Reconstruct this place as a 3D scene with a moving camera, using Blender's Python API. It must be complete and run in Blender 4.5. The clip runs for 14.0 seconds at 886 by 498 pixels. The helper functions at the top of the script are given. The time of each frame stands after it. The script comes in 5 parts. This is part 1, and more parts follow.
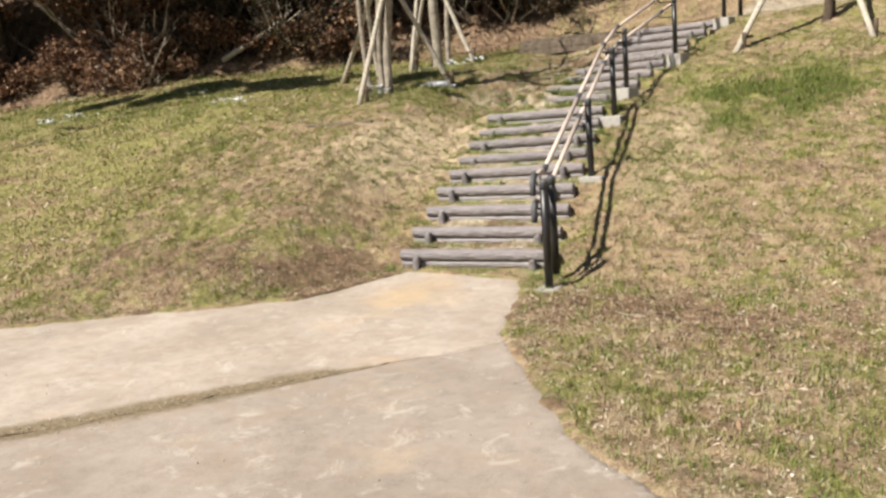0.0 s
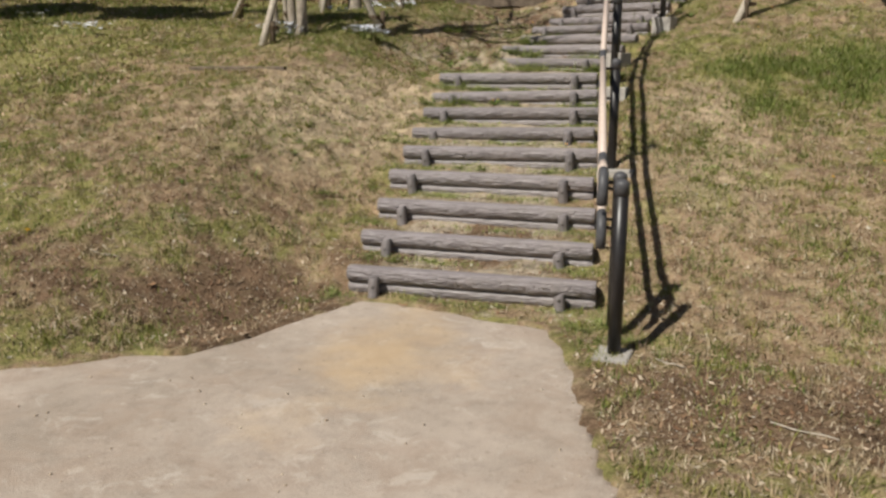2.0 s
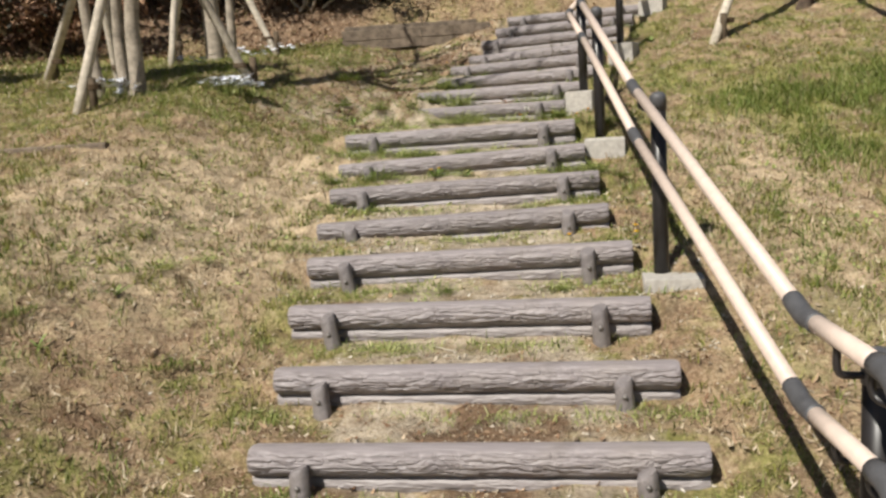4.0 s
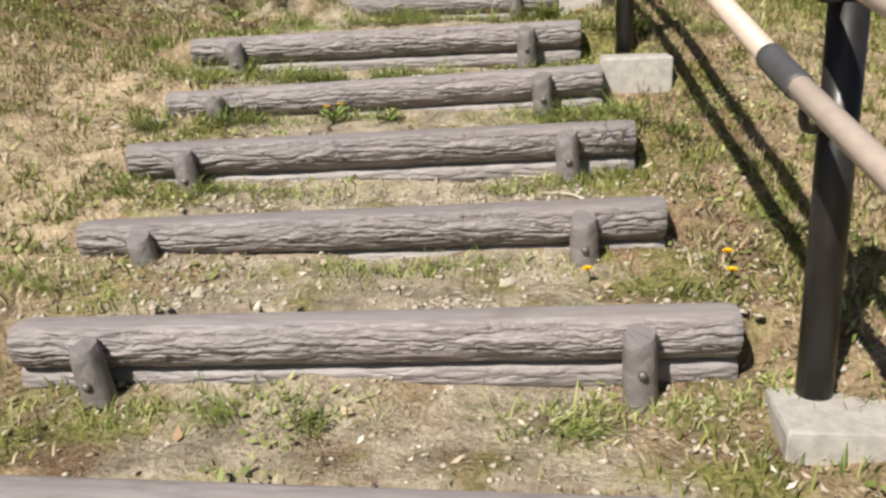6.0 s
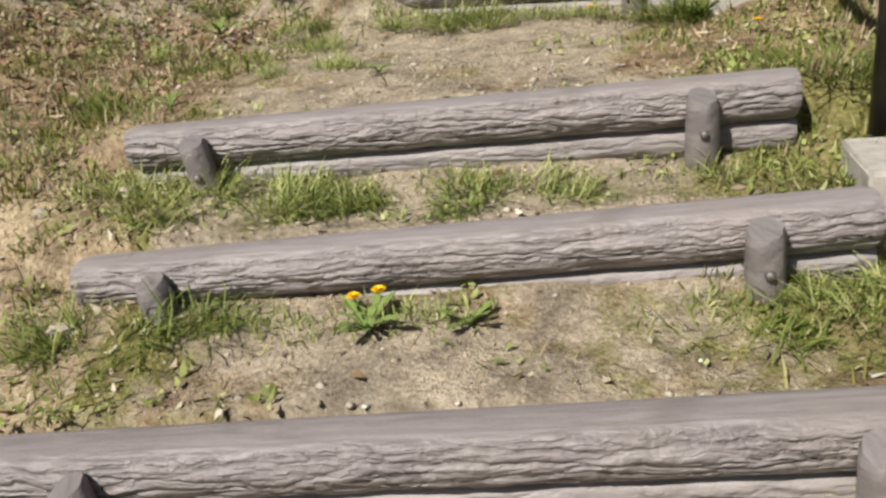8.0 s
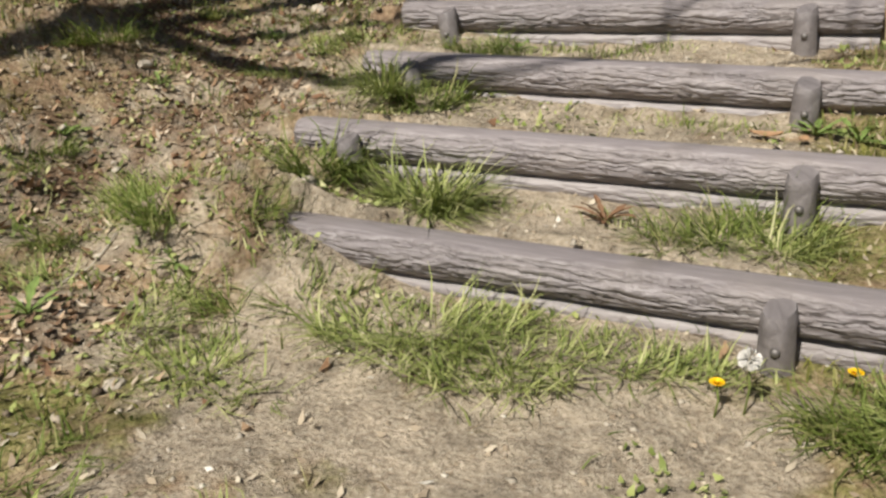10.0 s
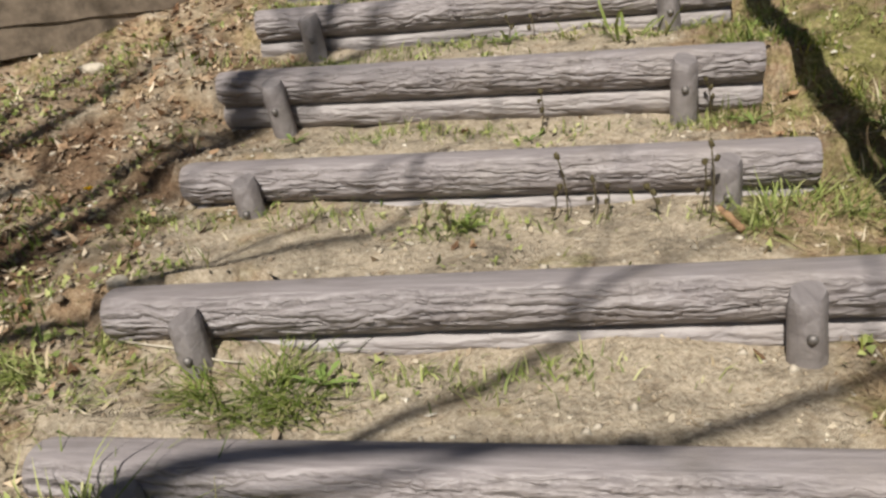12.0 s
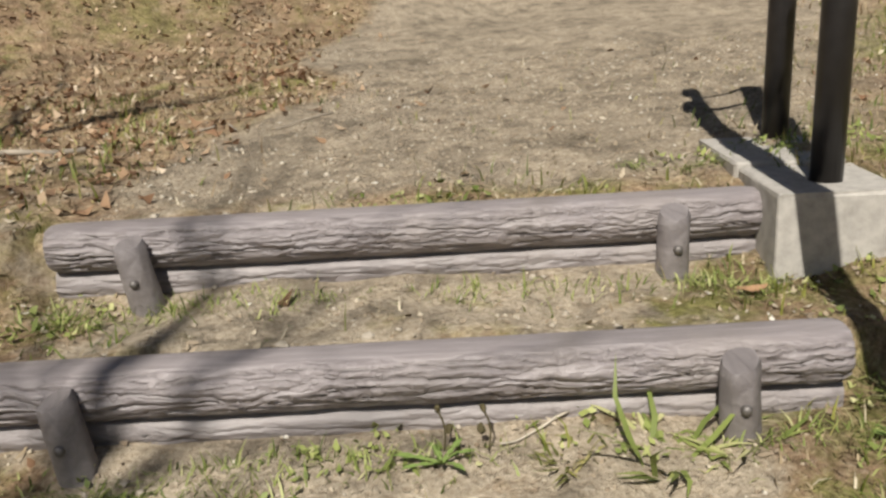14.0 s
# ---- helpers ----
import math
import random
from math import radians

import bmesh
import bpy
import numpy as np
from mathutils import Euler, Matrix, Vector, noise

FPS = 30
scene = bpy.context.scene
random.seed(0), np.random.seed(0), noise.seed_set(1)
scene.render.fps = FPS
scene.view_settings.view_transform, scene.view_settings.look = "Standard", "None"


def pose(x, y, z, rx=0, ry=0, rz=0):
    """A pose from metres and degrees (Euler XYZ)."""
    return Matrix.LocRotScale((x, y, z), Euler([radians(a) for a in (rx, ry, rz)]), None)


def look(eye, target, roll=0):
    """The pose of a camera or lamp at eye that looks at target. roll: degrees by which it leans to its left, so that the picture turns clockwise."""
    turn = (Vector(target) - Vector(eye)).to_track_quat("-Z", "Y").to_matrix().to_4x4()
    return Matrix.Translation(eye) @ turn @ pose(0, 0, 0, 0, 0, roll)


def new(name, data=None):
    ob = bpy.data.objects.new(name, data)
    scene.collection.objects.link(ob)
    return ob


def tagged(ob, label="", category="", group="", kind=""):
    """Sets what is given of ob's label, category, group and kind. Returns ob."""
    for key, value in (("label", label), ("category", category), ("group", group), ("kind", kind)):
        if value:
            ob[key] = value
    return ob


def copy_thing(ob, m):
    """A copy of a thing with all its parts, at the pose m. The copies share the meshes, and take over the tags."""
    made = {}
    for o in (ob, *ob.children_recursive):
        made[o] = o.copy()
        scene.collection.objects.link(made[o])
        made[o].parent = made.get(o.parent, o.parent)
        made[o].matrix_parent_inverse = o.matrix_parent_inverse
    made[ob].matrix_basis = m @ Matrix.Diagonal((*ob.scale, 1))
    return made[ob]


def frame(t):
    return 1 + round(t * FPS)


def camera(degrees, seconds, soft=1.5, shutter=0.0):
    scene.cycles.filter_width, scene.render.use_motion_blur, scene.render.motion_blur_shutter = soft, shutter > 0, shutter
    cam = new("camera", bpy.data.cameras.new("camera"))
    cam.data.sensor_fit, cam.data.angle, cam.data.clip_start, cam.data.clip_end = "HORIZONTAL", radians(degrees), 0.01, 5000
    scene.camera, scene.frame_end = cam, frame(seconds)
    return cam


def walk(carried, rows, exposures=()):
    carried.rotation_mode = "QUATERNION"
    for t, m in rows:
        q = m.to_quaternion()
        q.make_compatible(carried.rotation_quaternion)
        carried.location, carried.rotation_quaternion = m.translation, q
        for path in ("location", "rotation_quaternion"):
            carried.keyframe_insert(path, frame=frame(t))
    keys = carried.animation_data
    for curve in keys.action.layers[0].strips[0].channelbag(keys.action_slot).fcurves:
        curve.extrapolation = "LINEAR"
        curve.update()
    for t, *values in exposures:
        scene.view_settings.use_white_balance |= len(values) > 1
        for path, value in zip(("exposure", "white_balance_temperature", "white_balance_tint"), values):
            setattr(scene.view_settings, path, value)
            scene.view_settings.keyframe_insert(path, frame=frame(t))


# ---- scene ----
cam = camera(56.2, 14.0, soft=2.7)
UNIT = 1.1
PATH = [
    (0, (3.589, -6.738, 1.346), (2.754, -4.954, 0.999), -4.7),
    (0.5, (3.159, -6.166, 1.307), (2.424, -4.374, 0.809), -4.7),
    (1, (2.722, -5.666, 1.283), (2.109, -3.805, 0.883), -1.4),
    (1.5, (2.285, -5.112, 1.250), (1.753, -3.232, 0.823), -0.6),
    (2, (1.851, -4.607, 1.236), (1.340, -2.723, 0.798), 0.2),
    (2.5, (1.506, -4.013, 1.230), (1.037, -2.118, 0.794), -0.9),
    (3, (1.243, -3.402, 1.213), (0.853, -1.481, 0.817), -1.7),
    (3.5, (1.081, -2.750, 1.210), (0.788, -0.806, 0.841), -2.5),
    (4, (0.971, -2.149, 1.235), (0.721, -0.191, 0.915), -3.7),
    (4.2, (0.960, -1.895, 1.204), (0.737, 0.070, 0.908), -3.3),
    (6.3, (0.882, 0.272, 1.206), (0.720, 2.178, 0.621), -2.4),
    (6.5, (0.862, 0.422, 1.242), (0.658, 2.318, 0.639), -1.8),
    (7, (0.773, 0.772, 1.327), (0.430, 2.623, 0.651), -4.7),
    (7.5, (0.743, 1.136, 1.402), (0.384, 2.979, 0.714), -4.6),
    (8, (0.681, 1.473, 1.540), (0.392, 3.301, 0.782), -6.8),
    (8.2, (0.634, 1.606, 1.608), (0.347, 3.438, 0.859), -5.4),
    (10.3, (0.401, 3.213, 1.970), (0.287, 5.071, 1.238), -2.2),
    (10.5, (0.369, 3.324, 1.998), (0.295, 5.186, 1.273), -3.5),
    (11, (0.329, 3.649, 2.115), (0.353, 5.528, 1.432), -2.4),
    (11.5, (0.412, 4.015, 2.222), (0.566, 5.883, 1.522), -5.5),
    (12, (0.470, 4.401, 2.262), (0.855, 6.243, 1.584), -4.8),
    (12.5, (0.612, 4.820, 2.327), (1.122, 6.631, 1.649), -5.3),
    (13, (0.737, 5.187, 2.469), (1.257, 6.986, 1.767), -7.1),
    (13.5, (0.809, 5.464, 2.594), (1.348, 7.280, 1.952), -4.7),
    (14, (0.922, 5.774, 2.687), (1.492, 7.602, 2.107), -3.4),
]
walk(cam, [(t, look(Vector(eye) * UNIT, Vector(target) * UNIT, roll)) for t, eye, target, roll in PATH],
     exposures=[(0, 0.42), (0.5, 0.18), (1, -0.14), (1.5, -0.2), (2.5, -0.23), (3, -0.22), (3.5, 0.02), (4, 0.13), (6.5, 0.2), (7.5, -0.02), (8.2, 0.05), (10.5, 0.0), (12.5, 0.02), (14, -0.03)])

# ---- light ----
SUN_TO = Vector((-0.325, -0.52, 0.70)).normalized()
world = bpy.data.worlds.new("world")
scene.world = world
world.use_nodes = True
wn = world.node_tree.nodes
sky = wn.new("ShaderNodeTexSky")
sky.sky_type = "NISHITA"
sky.sun_disc = False
sky.sun_elevation = math.asin(SUN_TO.z)
sky.sun_rotation = math.atan2(SUN_TO.x, SUN_TO.y)
wn["Background"].inputs["Strength"].default_value = 0.043
world.node_tree.links.new(sky.outputs[0], wn["Background"].inputs["Color"])
sun_data = bpy.data.lights.new("sun", "SUN")
sun_data.energy, sun_data.angle, sun_data.color = 6.0, radians(0.55), (1.0, 0.95, 0.86)
sun = new("sun", sun_data)
sun.matrix_world = look(SUN_TO * 40, (0, 0, 0))


# ---- materials ----
class Nodes:
    """A short way to write a node material."""

    def __init__(self, name, rough=0.8, metal=0.0, spec=0.3):
        self.mat = bpy.data.materials.new(name)
        self.mat.use_nodes = True
        self.tree = self.mat.node_tree
        self.bsdf = self.tree.nodes["Principled BSDF"]
        self.bsdf.inputs["Roughness"].default_value = rough
        self.bsdf.inputs["Metallic"].default_value = metal
        self.bsdf.inputs["Specular IOR Level"].default_value = spec
        self.coord = self.node("ShaderNodeTexCoord").outputs["Object"]

    def node(self, kind, **values):
        n = self.tree.nodes.new(kind)
        for key, value in values.items():
            n.inputs[key].default_value = value
        return n

    def link(self, a, b):
        self.tree.links.new(a, b)

    def mapped(self, scale):
        m = self.node("ShaderNodeMapping")
        m.inputs["Scale"].default_value = scale
        self.link(self.coord, m.inputs["Vector"])
        return m.outputs[0]

    def noise(self, scale, detail=4.0, rough=0.6, vector=None, distort=0.0):
        n = self.node("ShaderNodeTexNoise", Scale=scale, Detail=detail, Roughness=rough, Distortion=distort)
        self.link(vector or self.coord, n.inputs["Vector"])
        return n.outputs["Fac"]

    def ramp(self, fac, stops):
        r = self.node("ShaderNodeValToRGB")
        e = r.color_ramp.elements
        while len(e) < len(stops):
            e.new(0.5)
        for item, (at, c) in zip(e, stops):
            item.position = at
            item.color = (*c, 1.0) if not isinstance(c, float) else (c, c, c, 1.0)
        self.link(fac, r.inputs[0])
        return r.outputs[0]

    def mix(self, fac, a, b, mode="MIX"):
        m = self.node("ShaderNodeMix")
        m.data_type, m.blend_type = "RGBA", mode
        for socket, value in ((m.inputs[0], fac), (m.inputs[6], a), (m.inputs[7], b)):
            if isinstance(value, float):
                socket.default_value = value
            elif isinstance(value, tuple):
                socket.default_value = (*value, 1.0)
            else:
                self.link(value, socket)
        return m.outputs[2]

    def math(self, op, a, b=0.0):
        m = self.node("ShaderNodeMath")
        m.operation = op
        for socket, value in zip(m.inputs, (a, b)):
            if isinstance(value, (int, float)):
                socket.default_value = value
            else:
                self.link(value, socket)
        return m.outputs[0]

    def attr(self, name):
        n = self.node("ShaderNodeAttribute")
        n.attribute_name = name
        return n.outputs["Fac"]

    def island(self):
        return self.node("ShaderNodeNewGeometry").outputs["Random Per Island"]

    def color(self, c):
        if isinstance(c, tuple):
            self.bsdf.inputs["Base Color"].default_value = (*c, 1.0)
        else:
            self.link(c, self.bsdf.inputs["Base Color"])

    def bump(self, height, strength=0.5, distance=0.01):
        b = self.node("ShaderNodeBump", Strength=strength, Distance=distance)
        self.link(height, b.inputs["Height"])
        self.link(b.outputs[0], self.bsdf.inputs["Normal"])


def ground_material():
    n = Nodes("ground_soil_and_dry_grass", rough=0.95, spec=0.1)
    fine = n.noise(85.0, 5.0, 0.7)
    mid = n.noise(17.0, 6.0, 0.7)
    straw = n.ramp(fine, [(0.28, (0.17, 0.12, 0.070)), (0.5, (0.40, 0.297, 0.182)), (0.72, (0.60, 0.49, 0.33))])
    brown = n.ramp(fine, [(0.28, (0.125, 0.085, 0.054)), (0.5, (0.31, 0.207, 0.128)), (0.72, (0.48, 0.38, 0.265))])
    green = n.ramp(fine, [(0.28, (0.10, 0.095, 0.03)), (0.5, (0.245, 0.228, 0.082)), (0.72, (0.42, 0.375, 0.17))])
    soil = n.ramp(fine, [(0.28, (0.27, 0.208, 0.145)), (0.5, (0.455, 0.38, 0.284)), (0.75, (0.63, 0.54, 0.425))])
    grav = n.ramp(fine, [(0.25, (0.20, 0.155, 0.11)), (0.5, (0.37, 0.305, 0.225)), (0.75, (0.55, 0.475, 0.37))])
    leaf = n.ramp(n.noise(45.0, 4.0, 0.7), [(0.3, (0.09, 0.055, 0.034)), (0.5, (0.23, 0.155, 0.10)), (0.72, (0.44, 0.33, 0.23))])
    dark = n.ramp(fine, [(0.28, (0.085, 0.054, 0.034)), (0.55, (0.215, 0.140, 0.087)), (0.75, (0.36, 0.27, 0.19))])
    c = n.mix(n.ramp(n.noise(7.5, 6.0, 0.7), [(0.43, 0.0), (0.57, 1.0)]), straw, brown)
    gmask = n.ramp(n.math("ADD", n.math("MULTIPLY", mid, 1.1), n.math("MULTIPLY", n.attr("green"), 0.38)), [(0.58, 0.0), (0.88, 1.0)])
    c = n.mix(gmask, c, green)
    smask = n.ramp(n.math("ADD", n.noise(5.0, 6.0, 0.65), n.math("MULTIPLY", n.attr("soil"), 0.55)), [(0.60, 0.0), (0.74, 1.0)])
    c = n.mix(smask, c, soil)
    dmask = n.ramp(n.math("ADD", n.math("MULTIPLY", n.math("ADD", n.noise(6.5, 6.0, 0.7), mid), 0.55), n.math("MULTIPLY", n.attr("dark"), 0.38)), [(0.66, 0.0), (0.92, 1.0)])
    c = n.mix(dmask, c, dark)
    chaff = n.ramp(fine, [(0.28, (0.27, 0.20, 0.125)), (0.5, (0.54, 0.425, 0.285)), (0.72, (0.72, 0.61, 0.45))])
    c = n.mix(n.math("MULTIPLY", n.ramp(n.math("ADD", n.math("MULTIPLY", n.attr("pale"), 0.6), n.math("MULTIPLY", mid, 0.6)), [(0.45, 0.0), (0.80, 1.0)]), 0.8), c, chaff)
    c = n.mix(n.ramp(n.math("ADD", n.math("MULTIPLY", mid, 0.5), n.attr("gravel")), [(0.55, 0.0), (0.95, 1.0)]), c, grav)
    c = n.mix(n.ramp(n.math("ADD", n.math("MULTIPLY", mid, 0.6), n.attr("leaf")), [(0.6, 0.0), (1.0, 1.0)]), c, leaf)
    c = n.mix(0.8, c, n.ramp(n.noise(4.2, 6.0, 0.7), [(0.33, 0.55), (0.5, 1.0), (0.68, 1.2)]), "MULTIPLY")
    c = n.mix(0.75, c, n.ramp(n.noise(13.0, 5.0, 0.7), [(0.35, 0.5), (0.5, 1.0), (0.66, 1.25)]), "MULTIPLY")
    n.color(c)
    n.bump(n.math("ADD", fine, n.math("MULTIPLY", mid, 1.6)), 1.0, 0.015)
    return n.mat


def concrete_material(name, tone):
    n = Nodes(name, rough=0.9, spec=0.2)
    base = n.ramp(n.noise(1.1, 5.0, 0.6), [(at, tuple(v * tone for v in c)) for at, c in ((0.3, (0.37, 0.308, 0.25)), (0.55, (0.475, 0.398, 0.332)), (0.75, (0.555, 0.478, 0.41)))])
    grain = n.ramp(n.math("ADD", n.math("MULTIPLY", n.noise(140.0, 3.0, 0.7), 0.5), n.math("MULTIPLY", n.noise(11.0, 6.0, 0.7), 0.5)), [(0.32, 0.60), (0.5, 1.0), (0.7, 1.14)])
    c = n.mix(0.8, base, grain, "MULTIPLY")
    blot = n.ramp(n.noise(3.4, 6.0, 0.72, None, 0.5), [(0.47, 0.0), (0.62, 1.0)])
    c = n.mix(n.math("MULTIPLY", blot, 0.42), c, (0.33, 0.245, 0.185))
    pale = n.ramp(n.noise(5.1, 6.0, 0.75, None, 0.8), [(0.56, 0.0), (0.64, 1.0)])
    c = n.mix(n.math("MULTIPLY", pale, 0.35), c, (0.62, 0.56, 0.49))
    clay = n.ramp(n.math("ADD", n.noise(2.2, 5.0, 0.6), n.math("MULTIPLY", n.attr("clay"), 0.5)), [(0.62, 0.0), (0.95, 1.0)])
    c = n.mix(n.math("MULTIPLY", clay, 0.6), c, (0.52, 0.37, 0.21))
    spots = n.ramp(n.noise(26.0, 3.0, 0.5), [(0.64, 0.0), (0.70, 1.0)])
    c = n.mix(n.math("MULTIPLY", spots, 0.35), c, (0.22, 0.18, 0.135))
    rag = n.math("ADD", n.math("MULTIPLY", n.noise(3.0, 6.0, 0.7), 0.8), n.math("MULTIPLY", n.noise(22.0, 5.0, 0.7), 0.5))
    damp = n.ramp(n.math("MULTIPLY", n.math("ADD", n.attr("damp"), rag), 0.6), [(0.58, 0.0), (0.76, 1.0)])
    c = n.mix(n.math("MULTIPLY", damp, 0.86), c, n.ramp(n.noise(40.0, 5.0, 0.7), [(0.35, (0.10, 0.074, 0.036)), (0.62, (0.245, 0.185, 0.11))]))
    n.color(c)
    n.bump(n.math("ADD", n.noise(140.0, 3.0, 0.7), n.math("MULTIPLY", n.noise(9.0, 5.0, 0.7), 2.0)), 0.5, 0.006)
    return n.mat


def bark_material(name, tone, tint=(1.0, 1.0, 1.0), grooves=1.0):
    """Cast concrete made to look like a grey-brown log: wavy flakes of bark below a smooth ribbed top."""
    n = Nodes(name, rough=0.5, spec=0.5)
    streak = n.noise(9.0, 6.0, 0.65, n.mapped((0.55, 5.0, 5.0)), 0.6)
    fine = n.noise(150.0, 4.0, 0.65)
    bark = n.attr("bark")
    wobble = n.node("ShaderNodeTexNoise", Scale=16.0, Detail=3.0, Roughness=0.55)
    n.link(n.coord, wobble.inputs["Vector"])
    shift = n.node("ShaderNodeVectorMath")
    shift.operation = "MULTIPLY_ADD"
    shift.inputs[1].default_value = (0.05, 0.03, 0.03)
    n.link(wobble.outputs["Color"], shift.inputs[0])
    n.link(n.coord, shift.inputs[2])
    heights = []
    for sx, sr in ((5.6, 37.0), (12.0, 90.0)):
        m = n.node("ShaderNodeMapping")
        m.inputs["Scale"].default_value = (sx, sr, sr)
        n.link(shift.outputs[0], m.inputs["Vector"])
        v = n.node("ShaderNodeTexVoronoi", Scale=1.0, Randomness=1.0)
        v.feature = "DISTANCE_TO_EDGE"
        n.link(m.outputs[0], v.inputs["Vector"])
        heights.append(v.outputs["Distance"])
    plate = n.ramp(heights[0], [(0.0, 0.0), (0.14, 0.6), (0.42, 1.0)])
    chip = n.ramp(heights[1], [(0.0, 0.0), (0.22, 1.0)])
    a, b, c3 = [tuple(v * tone * k for v, k in zip(c, tint)) for c in ((0.138, 0.125, 0.126), (0.185, 0.169, 0.170), (0.240, 0.224, 0.225))]
    c = n.ramp(streak, [(0.3, a), (0.52, b), (0.75, c3)])
    tone_each = n.node("ShaderNodeObjectInfo").outputs["Random"]
    c = n.mix(0.7, c, n.ramp(tone_each, [(0.0, 0.88), (1.0, 1.16)]), "MULTIPLY")
    dust = n.ramp(n.noise(3.0, 5.0, 0.7), [(0.5, 0.0), (0.8, 1.0)])
    c = n.mix(n.math("MULTIPLY", dust, 0.3), c, (0.30 * tone, 0.262 * tone, 0.222 * tone))
    dirt = n.ramp(n.noise(5.5, 6.0, 0.72), [(0.55, 0.0), (0.72, 1.0)])
    c = n.mix(n.math("MULTIPLY", dirt, 0.3), c, (0.085 * tone, 0.072 * tone, 0.06 * tone))
    # shade in cracks and furrows, put into the colour over the relief
    crack_shade = n.math("MULTIPLY", n.ramp(heights[0], [(0.0, 1.0), (0.10, 0.0)]), n.math("MULTIPLY", bark, 0.26 * grooves))
    c = n.mix(crack_shade, c, (0.060 * tone, 0.050 * tone, 0.047 * tone))
    c = n.mix(n.ramp(n.attr("groove_shade"), [(0.0, 0.0), (0.9, 0.75 * grooves)]), c, (0.055 * tone, 0.045 * tone, 0.042 * tone))
    n.color(c)
    relief = n.math("MULTIPLY", n.math("ADD", plate, n.math("MULTIPLY", chip, 0.22)), bark)
    n.bump(n.math("ADD", n.math("ADD", n.math("MULTIPLY", relief, 1.5 * grooves), n.math("MULTIPLY", streak, 0.8)), n.math("MULTIPLY", fine, 0.22)), 0.68, 0.008)
    return n.mat


def plain_material(name, c, rough=0.5, metal=0.0, scale=40.0, vary=0.25, bump=0.15, spec=0.4):
    n = Nodes(name, rough, metal, spec)
    lo, hi = tuple(v * (1 - vary) for v in c), tuple(min(1.0, v * (1 + vary)) for v in c)
    f = n.noise(scale, 5.0, 0.65)
    n.color(n.ramp(f, [(0.3, lo), (0.5, c), (0.72, hi)]))
    n.bump(f, bump, 0.004)
    return n.mat


def leaf_material(name, stops, rough=0.6, through_light=0.25):
    """Blades and leaves: each one its own tone, a little light passing through."""
    n = Nodes(name, rough, spec=0.25)
    c = n.ramp(n.island(), stops)
    n.color(c)
    t = n.node("ShaderNodeBsdfTranslucent")
    n.link(c, t.inputs["Color"])
    m = n.node("ShaderNodeMixShader")
    m.inputs[0].default_value = through_light
    n.link(n.bsdf.outputs[0], m.inputs[1])
    n.link(t.outputs[0], m.inputs[2])
    n.link(m.outputs[0], n.tree.nodes["Material Output"].inputs["Surface"])
    return n.mat


GROUND = ground_material()
PAVING = concrete_material("worn_apron_concrete", 0.93)
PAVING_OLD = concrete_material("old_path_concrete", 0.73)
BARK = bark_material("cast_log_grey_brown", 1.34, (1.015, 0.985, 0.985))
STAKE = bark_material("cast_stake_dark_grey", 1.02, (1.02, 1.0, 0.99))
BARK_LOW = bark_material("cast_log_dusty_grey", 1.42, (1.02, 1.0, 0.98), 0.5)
BLOCK = plain_material("footing_concrete", (0.40, 0.375, 0.34), 0.9, 0.0, 30.0, 0.22, 0.4, 0.2)
POST = plain_material("dark_brown_post_paint", (0.018, 0.016, 0.016), 0.38, 0.0, 25.0, 0.3, 0.05, 0.5)
CAP = plain_material("grey_plastic_cap", (0.075, 0.075, 0.08), 0.5, 0.0, 30.0, 0.2, 0.05, 0.4)
RAIL = plain_material("beige_wood_look_rail", (0.60, 0.49, 0.42), 0.45, 0.0, 30.0, 0.10, 0.04, 0.4)
BOLT = plain_material("dull_steel", (0.20, 0.185, 0.175), 0.6, 0.8, 60.0, 0.3, 0.1)
POLE = plain_material("weathered_pole_wood", (0.45, 0.40, 0.325), 0.85, 0.0, 18.0, 0.35, 0.4, 0.2)
STUB = plain_material("dark_stub_wood", (0.10, 0.075, 0.05), 0.9, 0.0, 18.0, 0.4, 0.4, 0.2)
TRUNK = plain_material("pale_tree_bark", (0.29, 0.25, 0.20), 0.9, 0.0, 14.0, 0.45, 0.6, 0.2)
TRUNK_DARK = plain_material("dark_tree_bark", (0.085, 0.062, 0.045), 0.9, 0.0, 14.0, 0.5, 0.6, 0.2)
TIMBER = plain_material("damp_old_timber", (0.165, 0.13, 0.098), 0.85, 0.0, 16.0, 0.5, 0.5, 0.2)
ROPE = plain_material("palm_fibre_rope", (0.10, 0.07, 0.045), 0.95, 0.0, 90.0, 0.4, 0.5, 0.1)
STONE = plain_material("grey_field_stone", (0.44, 0.385, 0.31), 0.9, 0.0, 25.0, 0.3, 0.4, 0.2)
YELLOW = plain_material("dandelion_yellow", (0.85, 0.55, 0.01), 0.6, 0.0, 200.0, 0.2, 0.2, 0.2)
WHITE = plain_material("white_petals", (0.72, 0.74, 0.80), 0.6, 0.0, 150.0, 0.12, 0.2, 0.2)
FLUFF = plain_material("seed_head_fluff", (0.62, 0.60, 0.56), 0.9, 0.0, 200.0, 0.2, 0.2, 0.1)
DRY = leaf_material("dry_grass", [(0.0, (0.15, 0.10, 0.058)), (0.35, (0.30, 0.222, 0.132)), (0.75, (0.48, 0.385, 0.245)), (1.0, (0.66, 0.58, 0.43))], 0.75, 0.15)
GRASS = leaf_material("green_grass", [(0.0, (0.09, 0.105, 0.02)), (0.4, (0.19, 0.205, 0.042)), (0.75, (0.31, 0.305, 0.075)), (1.0, (0.50, 0.44, 0.20))], 0.55, 0.3)
